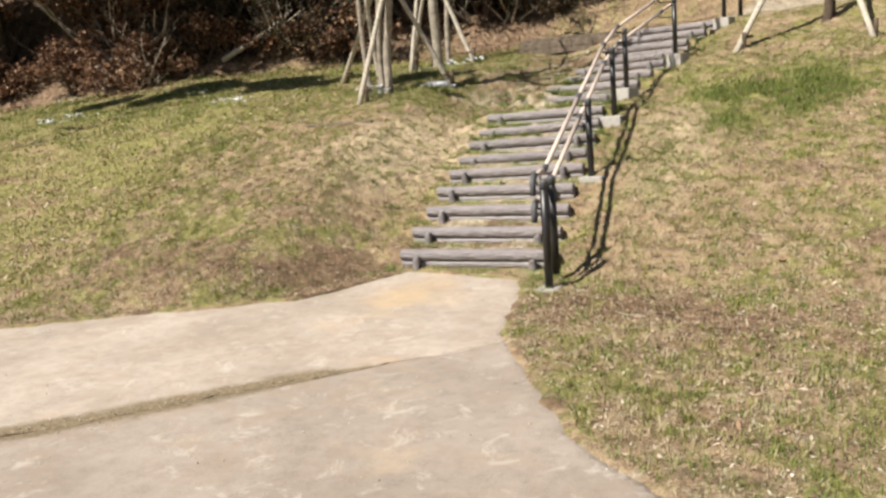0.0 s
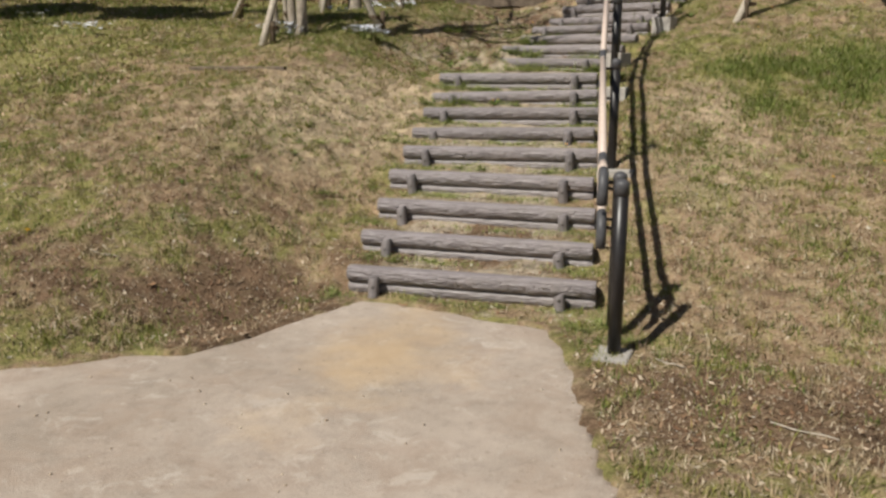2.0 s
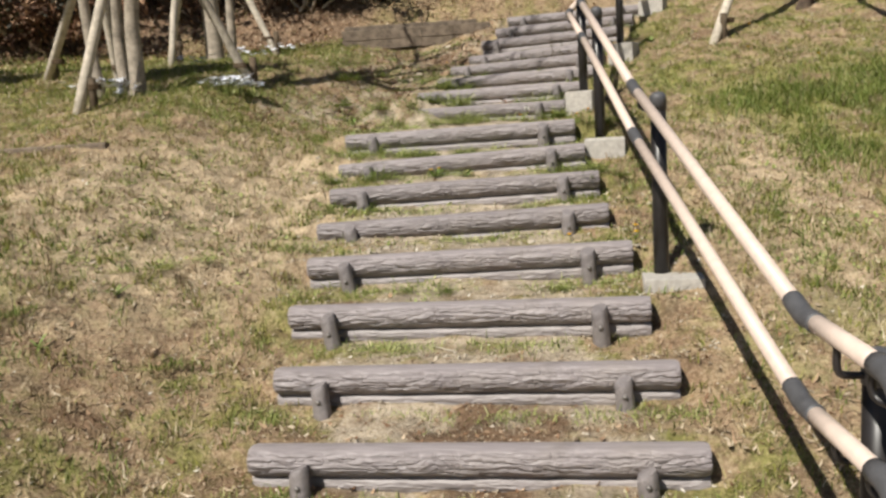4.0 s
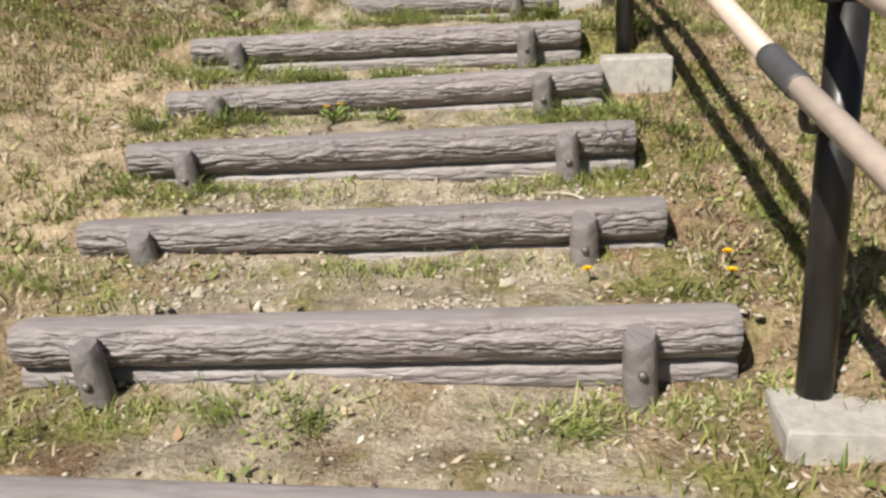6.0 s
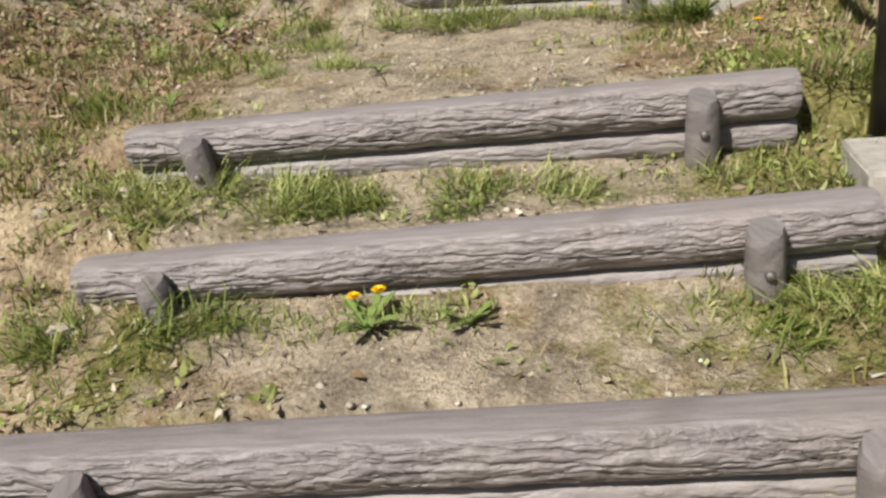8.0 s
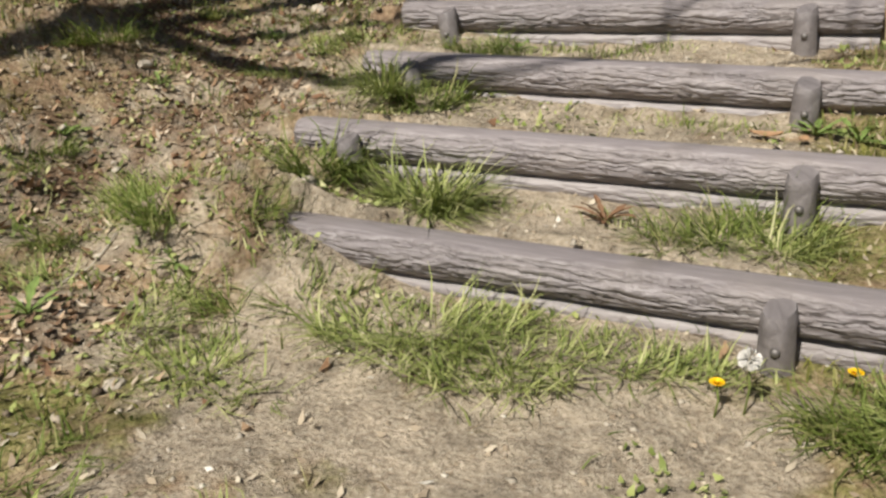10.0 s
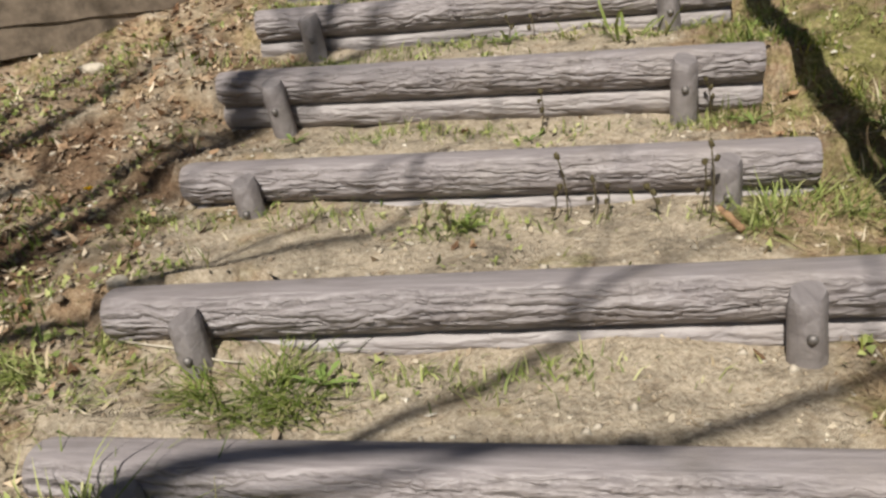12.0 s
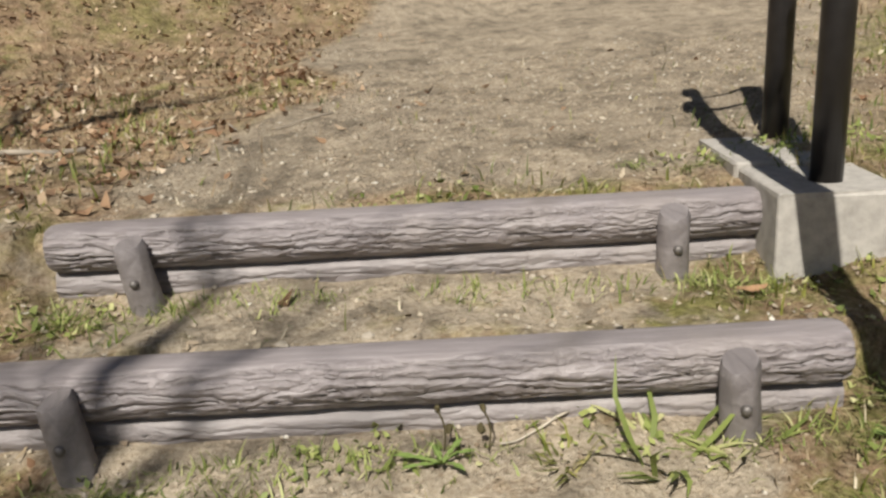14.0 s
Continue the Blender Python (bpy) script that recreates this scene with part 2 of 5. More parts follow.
LUSH = leaf_material("lush_grass", [(0.0, (0.11, 0.145, 0.036)), (0.35, (0.25, 0.30, 0.085)), (0.8, (0.42, 0.46, 0.16)), (1.0, (0.62, 0.60, 0.32))], 0.5, 0.3)
LITTER = leaf_material("dead_leaves", [(0.0, (0.10, 0.055, 0.03)), (0.4, (0.24, 0.135, 0.075)), (0.75, (0.40, 0.265, 0.16)), (1.0, (0.58, 0.46, 0.33))], 0.75, 0.12)
RUSSET = leaf_material("russet_dead_leaves", [(0.0, (0.045, 0.022, 0.013)), (0.45, (0.125, 0.062, 0.035)), (0.8, (0.25, 0.135, 0.075)), (1.0, (0.46, 0.31, 0.195))], 0.7, 0.15)
THATCH = leaf_material("flattened_thatch", [(0.0, (0.13, 0.075, 0.045)), (0.35, (0.33, 0.215, 0.13)), (0.7, (0.54, 0.40, 0.265)), (1.0, (0.70, 0.60, 0.46))], 0.8, 0.1)
# very dark leaves: the wood's shade is put into their colour
SHRUB_LEAF = leaf_material("shaded_shrub_leaves", [(0.0, (0.020, 0.017, 0.009)), (0.5, (0.042, 0.036, 0.016)), (0.85, (0.09, 0.052, 0.026)), (1.0, (0.20, 0.115, 0.06))], 0.6, 0.2)
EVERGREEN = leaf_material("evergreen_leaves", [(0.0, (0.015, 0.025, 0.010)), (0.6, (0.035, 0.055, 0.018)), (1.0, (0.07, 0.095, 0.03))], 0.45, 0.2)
TURF = leaf_material("dark_green_grass", [(0.0, (0.075, 0.11, 0.020)), (0.5, (0.165, 0.215, 0.045)), (0.85, (0.25, 0.285, 0.075)), (1.0, (0.45, 0.40, 0.20))], 0.55, 0.25)
CLOD = leaf_material("brown_stones", [(0.0, (0.10, 0.075, 0.053)), (0.5, (0.23, 0.182, 0.132)), (0.85, (0.34, 0.285, 0.22)), (1.0, (0.52, 0.46, 0.38))], 0.9, 0.0)
CRUMB = leaf_material("dark_soil_crumbs", [(0.0, (0.07, 0.047, 0.033)), (0.6, (0.17, 0.122, 0.085)), (1.0, (0.34, 0.265, 0.19))], 0.9, 0.0)
CHIPS = leaf_material("pale_chips", [(0.0, (0.25, 0.19, 0.13)), (0.6, (0.44, 0.36, 0.26)), (0.92, (0.56, 0.49, 0.38)), (1.0, (0.70, 0.66, 0.58))], 0.85, 0.0)


# ---- mesh helpers ----
def mesh_object(name, bm, material, smooth=True):
    me = bpy.data.meshes.new(name)
    bm.to_mesh(me)
    bm.free()
    me.materials.append(material)
    if smooth:
        me.polygons.foreach_set("use_smooth", [True] * len(me.polygons))
    return new(name, me)


def part(name, bm, material, parent, label="", smooth=True):
    ob = mesh_object(name, bm, material, smooth)
    ob.parent = parent
    return tagged(ob, label)


def thing(name, m, label, category, group="", kind=""):
    ob = new(name)
    ob.empty_display_size = 0.1
    ob.matrix_world = m
    return tagged(ob, label, category, group, kind)


def array_mesh(name, verts, faces, material, smooth=False):
    """One mesh out of numpy arrays: verts (n, 3), faces (m, k)."""
    me = bpy.data.meshes.new(name)
    k = faces.shape[1]
    me.vertices.add(len(verts))
    me.vertices.foreach_set("co", np.ascontiguousarray(verts, np.float32).ravel())
    me.loops.add(faces.size)
    me.loops.foreach_set("vertex_index", faces.astype(np.int32).ravel())
    me.polygons.add(len(faces))
    me.polygons.foreach_set("loop_start", np.arange(0, faces.size, k, dtype=np.int32))
    me.update(calc_edges=True)
    me.materials.append(material)
    if smooth:
        me.polygons.foreach_set("use_smooth", np.ones(len(faces), bool))
    return new(name, me)


def tube(bm, points, radii, sides=12, closed=True):
    """A round tube along points."""
    pts = [Vector(p) for p in points]
    rings, side = [], None
    for i, p in enumerate(pts):
        d = (pts[min(i + 1, len(pts) - 1)] - pts[max(i - 1, 0)]).normalized()
        if side is None:
            side = d.orthogonal().normalized()
        side = (side - d * side.dot(d)).normalized()
        up = d.cross(side)
        r = radii[i] if isinstance(radii, (list, tuple)) else radii
        rings.append([bm.verts.new(p + (side * math.cos(a) + up * math.sin(a)) * r) for a in [2 * math.pi * k / sides for k in range(sides)]])
    for a, b in zip(rings, rings[1:]):
        for k in range(sides):
            bm.faces.new((a[k], a[(k + 1) % sides], b[(k + 1) % sides], b[k]))
    if closed:
        bm.faces.new(rings[0][::-1])
        bm.faces.new(rings[-1])
    return rings


def box(bm, lo, hi, bevel=0.0, jitter=0.0, rng=None):
    r = bmesh.ops.create_cube(bm, size=1.0)
    for v in r["verts"]:
        v.co = Vector([l + (c + 0.5) * (h - l) for c, l, h in zip(v.co, lo, hi)])
    if bevel:
        edges = list({e for v in r["verts"] for e in v.link_edges})
        bmesh.ops.bevel(bm, geom=edges, offset=bevel, segments=2, affect="EDGES", profile=0.6)
    if jitter:
        for v in bm.verts:
            v.co += Vector([rng.uniform(-jitter, jitter) for _ in range(3)])


def smoothed(points, n=6):
    """Catmull-Rom through the points."""
    p = [Vector(q) for q in points]
    p = [2 * p[0] - p[1]] + p + [2 * p[-1] - p[-2]]
    out = []
    for a, b, c, d in zip(p, p[1:], p[2:], p[3:]):
        for k in range(n):
            t = k / n
            out.append(0.5 * (2 * b + (c - a) * t + (2 * a - 5 * b + 4 * c - d) * t * t + (3 * b - a - 3 * c + d) * t**3))
    return out + [p[-2]]


# ---- plan of the stairs: centre x, y, turn and tilt in degrees, height of the log's top (fourth) ----
STEPS = [
    (0.750, 0.020, 0.0, 0.025, 0.0), (0.695, 0.398, -1.5, 0.168, 0.0), (0.667, 0.796, -1.8, 0.315, 0.1), (0.617, 1.175, -3.2, 0.468, 0.2),
    (0.597, 1.610, -0.6, 0.613, 0.8), (0.529, 2.056, -1.4, 0.728, 1.5), (0.515, 2.457, 1.2, 0.868, 0.9), (0.465, 2.896, -0.5, 0.991, 1.8),
    (0.427, 3.282, -1.5, 1.146, 0.6), (0.466, 4.681, -21.4, 1.289, -0.2), (0.605, 5.037, -19.6, 1.433, -0.3), (0.735, 5.418, -21.6, 1.556, -0.2),
    (0.834, 5.784, -20.1, 1.687, 0.7), (0.958, 6.250, -24.1, 1.807, 0.5), (1.067, 6.634, -24.3, 1.976, 0.0), (1.232, 7.043, -18.3, 2.123, 0.1),
    (1.361, 7.429, -16.3, 2.267, -0.5),
]
LOG = 1.5
PAVE_Z = -0.15


def smooth01(a, b, v):
    t = np.clip((v - a) / (b - a), 0, 1)
    return t * t * (3 - 2 * t)


def wave(x, y, s, seed=0.0):
    """A cheap smooth wobble between -1 and 1."""
    return (np.sin(x * s + 1.7 * np.sin(y * s * 0.7 + seed) + seed) + np.sin(y * s * 1.3 + 2.1 * np.sin(x * s * 0.6 + 2 * seed) + 3 * seed)) / 2


def patch(x, y, s, seed=0, octaves=4):
    """Uneven patches of about 1 / s metres, between 0 and 1."""
    total, amp, weight = 0.0, 1.0, 0.0
    for k in range(octaves):
        u, v = x * s + 17.3 * (seed + k), y * s - 9.1 * (seed + k)
        i, j = np.floor(u), np.floor(v)
        fu, fv = u - i, v - j
        fu, fv = fu * fu * (3 - 2 * fu), fv * fv * (3 - 2 * fv)
        h = lambda a, c: np.mod(np.sin(a * 127.1 + c * 311.7 + 7.7 * seed) * 43758.5453, 1.0)
        total = total + amp * ((h(i, j) * (1 - fu) + h(i + 1, j) * fu) * (1 - fv) + (h(i, j + 1) * (1 - fu) + h(i + 1, j + 1) * fu) * fv)
        weight, amp, s = weight + amp, amp * 0.6, s * 2.1
    return total / weight


def stair_frame(x, y):
    """For places x, y: logs passed, level of the tread, level of the even slope, metres beyond the log ends (left, right)."""
    c, d, s = np.array(STEPS), [], []
    for cx, cy, turn, _, _ in STEPS:
        a = radians(turn)
        d.append(-(x - cx) * math.sin(a) + (y - cy) * math.cos(a))
        s.append((x - cx) * math.cos(a) + (y - cy) * math.sin(a))
    d, s, top = np.array(d), np.array(s), c[:, 3]
    passed = np.zeros(x.shape, int)
    for i in range(len(STEPS)):
        passed = np.where((d[i] > 0.05) & (passed == i), i + 1, passed)
    lo, hi = np.clip(passed - 1, 0, None), np.clip(passed, None, len(STEPS) - 1)
    pick = lambda arr, k: np.take_along_axis(arr, k[None], 0)[0]
    dl, dh = pick(d, lo), pick(d, hi)
    f = np.clip(dl / np.where(np.abs(dl - dh) < 1e-6, 1.0, dl - dh), 0, 1)
    even = top[lo] + (top[hi] - top[lo]) * f
    tread = top[lo] - 0.014 - 0.014 * f
    tread = tread + np.where(lo < 9, 0.034, 0.030) * smooth01(0.5, 1.0, f)
    before, after = passed == 0, passed == len(STEPS)
    even = np.where(before, np.maximum(PAVE_Z + 0.005, 0.025 + d[0] * 0.36), even)
    tread = np.where(before, PAVE_Z + 0.005, tread)
    up = 2.24 + 0.085 * np.clip(d[-1], 0, 60)
    even, tread = np.where(after, up + 0.09, even), np.where(after, up, tread)
    across = pick(s, lo) * (1 - f) + pick(s, hi) * f
    return passed, tread, even, -across - LOG / 2, across - LOG / 2, d[-1]


def ground_z(x, y):
    x, y = np.asarray(x, float), np.asarray(y, float)
    passed, tread, even, left, right, beyond = stair_frame(x, y)
    side = np.maximum(left, right)
    slope_r = np.maximum(PAVE_Z + 0.01, 0.03 + 0.295 * y)
    slope_r = np.where(y > 12, 0.03 + 0.295 * 12 + 0.05 * (y - 12), slope_r)
    a, b = 0.38 + 0.3 * y, 1.66 + (0.12 + 0.05 * smooth01(-3, -6, x)) * (y - 4.3)
    h = np.clip(0.5 + 0.5 * (b - a) / 0.3, 0, 1)
    slope_l = np.maximum(PAVE_Z + 0.01, b * (1 - h) + a * h - 0.3 * h * (1 - h))
    near = np.where(side < 0.22, tread + (even - 0.075 - tread) * smooth01(-0.03, 0.22, side), even - 0.075)
    far = np.where(left > right, slope_l, slope_r)
    w = np.where(left > right, smooth01(0.2, 1.5, left), smooth01(0.15, 1.6, right))
    w = np.where(beyond > 0, w * (1 - 0.999 * smooth01(0.0, 1.2, beyond) * (x > -4)), w)
    w = np.where((passed == 0) & (y < 0.6) & (right > left), np.maximum(w, smooth01(0.0, 0.5, side)), w)
    z = near * (1 - w) + far * w
    # soil washed over the uphill ends of the logs
    for cx, cy, h in ((-0.24, 4.90, 0.22), (-0.02, 4.76, 0.08), (-0.10, 5.20, 0.09), (0.04, 5.60, 0.06), (0.20, 5.98, 0.03), (-0.20, 2.78, 0.035), (-0.22, 2.36, 0.03), (-0.24, 3.16, 0.03)):
        z = z + h * np.exp(-(((x - cx) / 0.22) ** 2 + ((y - cy) / 0.13) ** 2))
    z = z - 0.07 * np.exp(-(((x + 0.20) / 0.55) ** 2 + ((y - 7.46) / 0.20) ** 2))
    d = (y - (9.7 + 0.30 * x)) * 0.958
    z = z + np.where(d > 0, 0.42 * np.clip(d, 0, 11) ** 1.05 * smooth01(0, 1.2, d), 0.0)
    rough = 0.012 * wave(x, y, 5.3) + 0.008 * wave(x, y, 13.7, 1.3) + 0.05 * wave(x, y, 0.9, 2.2) * smooth01(1.0, 3.0, side)
    turf = smooth01(-0.05, 0.25, side) * smooth01(1.0, 0.0, np.clip(beyond, 0, 2) * (right < 1.0) * (left < 1.0))
    clods = (0.035 * (patch(x, y, 8.0, 31, 3) - 0.5) + 0.022 * (patch(x, y, 19.0, 32, 2) - 0.5)) * np.where(passed == 0, smooth01(0.0, 0.5, side), turf)
    z = z + clods + 0.010 * (patch(x, y, 14.0, 33, 2) - 0.5) + rough * smooth01(-2.6, -0.5, y + 0.3 * x) + 0.004 * wave(x, y, 31.0, 0.4)
    inside = pavement_depth(x, y)
    z = np.where(inside > -0.10, np.minimum(z, PAVE_Z + 0.012 - 0.06 * smooth01(0.02, 0.11, inside) + 0.25 * np.clip(-inside, 0, 1)), z)
    return np.where((inside > -0.45) & (inside < 0.03), np.maximum(z, PAVE_Z + 0.004 + 0.012 * patch(x, y, 6.0, 2)), z)


def pavement_depth(x, y):
    """Metres inside the paving (negative outside), with an uneven rim."""
    rim = 0.05 * wave(x, y, 4.0, 0.7) + 0.025 * wave(x, y, 13.0, 2.0)
    left = np.where(x < -0.35, -1.18 + 0.55 * (x + 0.35) - y, np.where(x < 0.1, -1.18 + 2.1 * (x + 0.35) - y, -0.13 - 0.18 * np.clip(x - 0.3, 0, 9) - y))
    right = np.where(y > -2.0, 1.40 + 0.23 * (-0.5 - y) - x, np.where(y > -3.0, 1.745 + 0.575 * (-2.0 - y) - x, 2.32 + 0.83 * (-3.0 - y) - x))
    return np.minimum(left, right) + rim


# ---- ground ----
def axis(lo, fine_lo, fine_hi, hi, step):
    mid = np.arange(fine_lo, fine_hi + 1e-6, step)
    a, b = [], []
    v, s = fine_lo, step
    while v > lo:
        s *= 1.25
        v -= s
        a.append(v)
    v, s = fine_hi, step
    while v < hi:
        s *= 1.25
        v += s
        b.append(v)
    return np.concatenate([a[::-1], mid, b])


def build_ground():
    xs, ys = axis(-400, -4.2, 4.6, 400, 0.03), axis(-400, -3.6, 9.6, 500, 0.03)
    gx, gy = np.meshgrid(xs, ys)
    z = ground_z(gx, gy)
    nx, ny = len(xs), len(ys)
    idx = np.arange(nx * ny).reshape(ny, nx)
    faces = np.stack([idx[:-1, :-1], idx[:-1, 1:], idx[1:, 1:], idx[1:, :-1]], -1).reshape(-1, 4)
    ob = array_mesh("ground", np.stack([gx, gy, z], -1).reshape(-1, 3), faces, GROUND, True)
    masks = ground_masks(gx, gy)
    for key, value in masks.items():
        layer = ob.data.attributes.new(key, "FLOAT", "POINT")
        layer.data.foreach_set("value", value.astype(np.float32).ravel())
    return tagged(ob, "grassy hillside with dry turf and bare soil", "ground", kind="structure")


def ground_masks(x, y):
    """How bare, dark, green, gravelly or leafy the ground is."""
    passed, tread, even, left, right, beyond = stair_frame(x, y)
    side = np.maximum(left, right)
    on = (passed > 0) & (beyond < 0)
    soil = np.where(on, 0.55 - 0.9 * smooth01(-0.35, 0.15, side), 0.0)
    soil = np.maximum(soil, 0.36 * smooth01(1.5, 0.4, left) * (y > 4.4) * smooth01(9.0, 7.0, y) * (left > right))
    soil = np.where(on & (passed < 8), soil - 0.12, soil)
    lump = lambda cx, cy, rx, ry: np.exp(-(((x - cx) / rx) ** 2 + ((y - cy) / ry) ** 2))
    dark = 0.27 * lump(-0.35, -0.45, 0.75, 0.5) + 0.20 * lump(-1.3, -1.0, 1.5, 0.35) + 0.08 * lump(0.12, 7.0, 0.45, 0.6) + 0.10 * lump(-0.3, 5.4, 0.5, 0.4) + 0.29 * lump(2.3, -1.1, 0.8, 0.5) + 0.17 * lump(3.4, -1.6, 1.2, 0.6) + 0.12 * lump(-0.1, 6.9, 0.7, 0.6)
    dark = dark + 0.08 * lump(-0.75, 5.7, 0.95, 1.5) + 0.10 * lump(-0.6, 0.9, 0.7, 1.2) + 0.16 * lump(0.7, 0.4, 0.6, 0.5) - 0.3 * (on & (side < 0) & (passed > 5))
    pale = np.clip(lump(-0.75, 2.6, 0.75, 0.9) + 0.8 * lump(-1.3, 1.7, 1.0, 0.9) + 0.6 * lump(2.2, 1.6, 0.6, 1.3) + 0.5 * lump(2.1, 3.0, 0.5, 0.9), 0, 1) * (side > -0.1)
    dark = dark - 0.28 * pale
    dark = smooth01(0.48, 0.80, dark + 0.55 * patch(x, y, 2.6, 3) + 0.45 * patch(x, y, 7.0, 4))
    dark = np.maximum(dark, 0.65 * lump(0.42, 7.05, 0.22, 0.5))
    green = 0.24 * lump(2.75, 3.7, 0.7, 0.9) + 0.24 * lump(3.7, 4.4, 0.8, 0.6) + 0.12 * smooth01(2.8, 4.0, y) * smooth01(-0.5, -1.5, x) + 0.13 * smooth01(-2.5, -5.0, x)
    green = green - 0.10 * lump(2.75, 4.4, 0.9, 0.3) - 0.06 * lump(2.9, -2.8, 1.3, 0.8) + 0.06 * lump(-2.4, -0.6, 1.2, 0.8) - 0.08 * lump(2.2, 0.0, 0.5, 0.6) + 0.08 * (on & (side < 0) & (passed > 2) & (passed < 9))
    green = green - 0.22 * lump(-0.85, 2.9, 0.65, 0.8) - 0.10 * smooth01(1.5, 0.4, left) * (left > right) * (y > 4.4) + 0.06 * lump(2.2, 6.0, 0.5, 1.2)
    green = green - 0.13 * pale
    green = smooth01(0.39, 0.68, green + 0.45 * patch(x, y, 2.2, 5) + 0.55 * patch(x, y, 6.5, 8)) * (1 - 0.7 * dark)
    bank = (y - (9.7 + 0.30 * x)) * 0.958
    leaf = smooth01(-1.4, 1.4, bank + 0.5 * wave(x, y, 2.3))
    gravel = smooth01(0.0, 0.35, beyond) * smooth01(-0.15, 0.3, x - 0.75 - 0.35 * (y - 7.5) + 0.25 * wave(x, y, 3.0)) * smooth01(3.6, 1.6, x - 0.95 * (y - 7.5))
    leaf = leaf * (1 - gravel) * (1 - 0.55 * smooth01(-2.5, -0.8, x))
    return {"pale": pale, "soil": soil, "dark": dark, "green": green, "gravel": gravel, "leaf": leaf}


build_ground()


# ---- paving ----
def slab(name, keep, label, material):
    """One cast slab of the path: a grid cut to its rim, 4 cm thick at the edge."""
    xs, ys = axis(-14, -5.5, 4.6, 12, 0.045), axis(-22, -6.5, 0.1, 0.3, 0.045)
    gx, gy = np.meshgrid(xs, ys)
    inside = np.minimum(pavement_depth(gx, gy), keep(gx, gy))
    # rim points slide onto the edge line
    e = 0.02
    dx = (np.minimum(pavement_depth(gx + e, gy), keep(gx + e, gy)) - inside) / e
    dy = (np.minimum(pavement_depth(gx, gy + e), keep(gx, gy + e)) - inside) / e
    size = np.maximum(dx * dx + dy * dy, 0.2)
    pull = np.where((inside < 0) & (inside > -0.09), -inside / size, 0.0)
    px, py = gx + np.clip(dx * pull, -0.08, 0.08), gy + np.clip(dy * pull, -0.08, 0.08)
    pz = PAVE_Z + 0.004 * wave(gx, gy, 2.1, 0.3) + 0.0015 * wave(gx, gy, 17.0) - 0.012 * smooth01(0.06, -0.01, inside)
    ny, nx = gx.shape
    idx = np.arange(nx * ny).reshape(ny, nx)
    good = inside > -0.06
    use = good[:-1, :-1] & good[:-1, 1:] & good[1:, 1:] & good[1:, :-1]
    quads = np.stack([idx[:-1, :-1], idx[:-1, 1:], idx[1:, 1:], idx[1:, :-1]], -1)[use]
    bm = bmesh.new()
    flat = np.stack([px, py, pz], -1).reshape(-1, 3)
    made = {i: bm.verts.new(flat[i]) for i in np.unique(quads)}
    for q in quads:
        bm.faces.new([made[i] for i in q])
    rim = [e for e in bm.edges if len(e.link_faces) == 1]
    ext = bmesh.ops.extrude_edge_only(bm, edges=rim)
    for v in ext["geom"]:
        if isinstance(v, bmesh.types.BMVert):
            v.co.z -= 0.07
    me = bpy.data.meshes.new(name)
    bm.to_mesh(me)
    bm.free()
    me.materials.append(material)
    me.polygons.foreach_set("use_smooth", [True] * len(me.polygons))
    co = np.empty(len(me.vertices) * 3, np.float32)
    me.vertices.foreach_get("co", co)
    x, y = co[0::3], co[1::3]
    line = (y + 2.06) - 1.0 * (x - 1.76)
    damp = 0.75 * np.exp(-((line - 0.02) / (0.05 + 0.19 * smooth01(1.2, 0.6, x))) ** 2) * smooth01(1.35, 0.8, x) + 0.40 * np.exp(-(line / 0.04) ** 2)
    clay = 0.85 * np.exp(-(((x - 0.52) / 0.42) ** 2 + ((y + 0.85) / 0.85) ** 2)) + 0.5 * np.exp(-(((x - 1.3) / 0.5) ** 2 + ((y + 2.6) / 0.25) ** 2))
    for key, value in (("damp", damp), ("clay", clay)):
        me.attributes.new(key, "FLOAT", "POINT").data.foreach_set("value", value.astype(np.float32))
    return tagged(new(name, me), label, "pavement", kind="structure")


def seam(x, y):
    return (y + 2.06) - 1.0 * (x - 1.76) + 0.035 * wave(x, y, 5.0, 1.0) + 0.012 * wave(x, y, 23.0)


slab("pavement_spur", lambda x, y: seam(x, y) * 0.7 - 0.004, "worn concrete apron with ochre stains before the steps", PAVING)
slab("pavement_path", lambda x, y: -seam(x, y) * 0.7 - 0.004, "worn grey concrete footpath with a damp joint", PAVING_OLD)


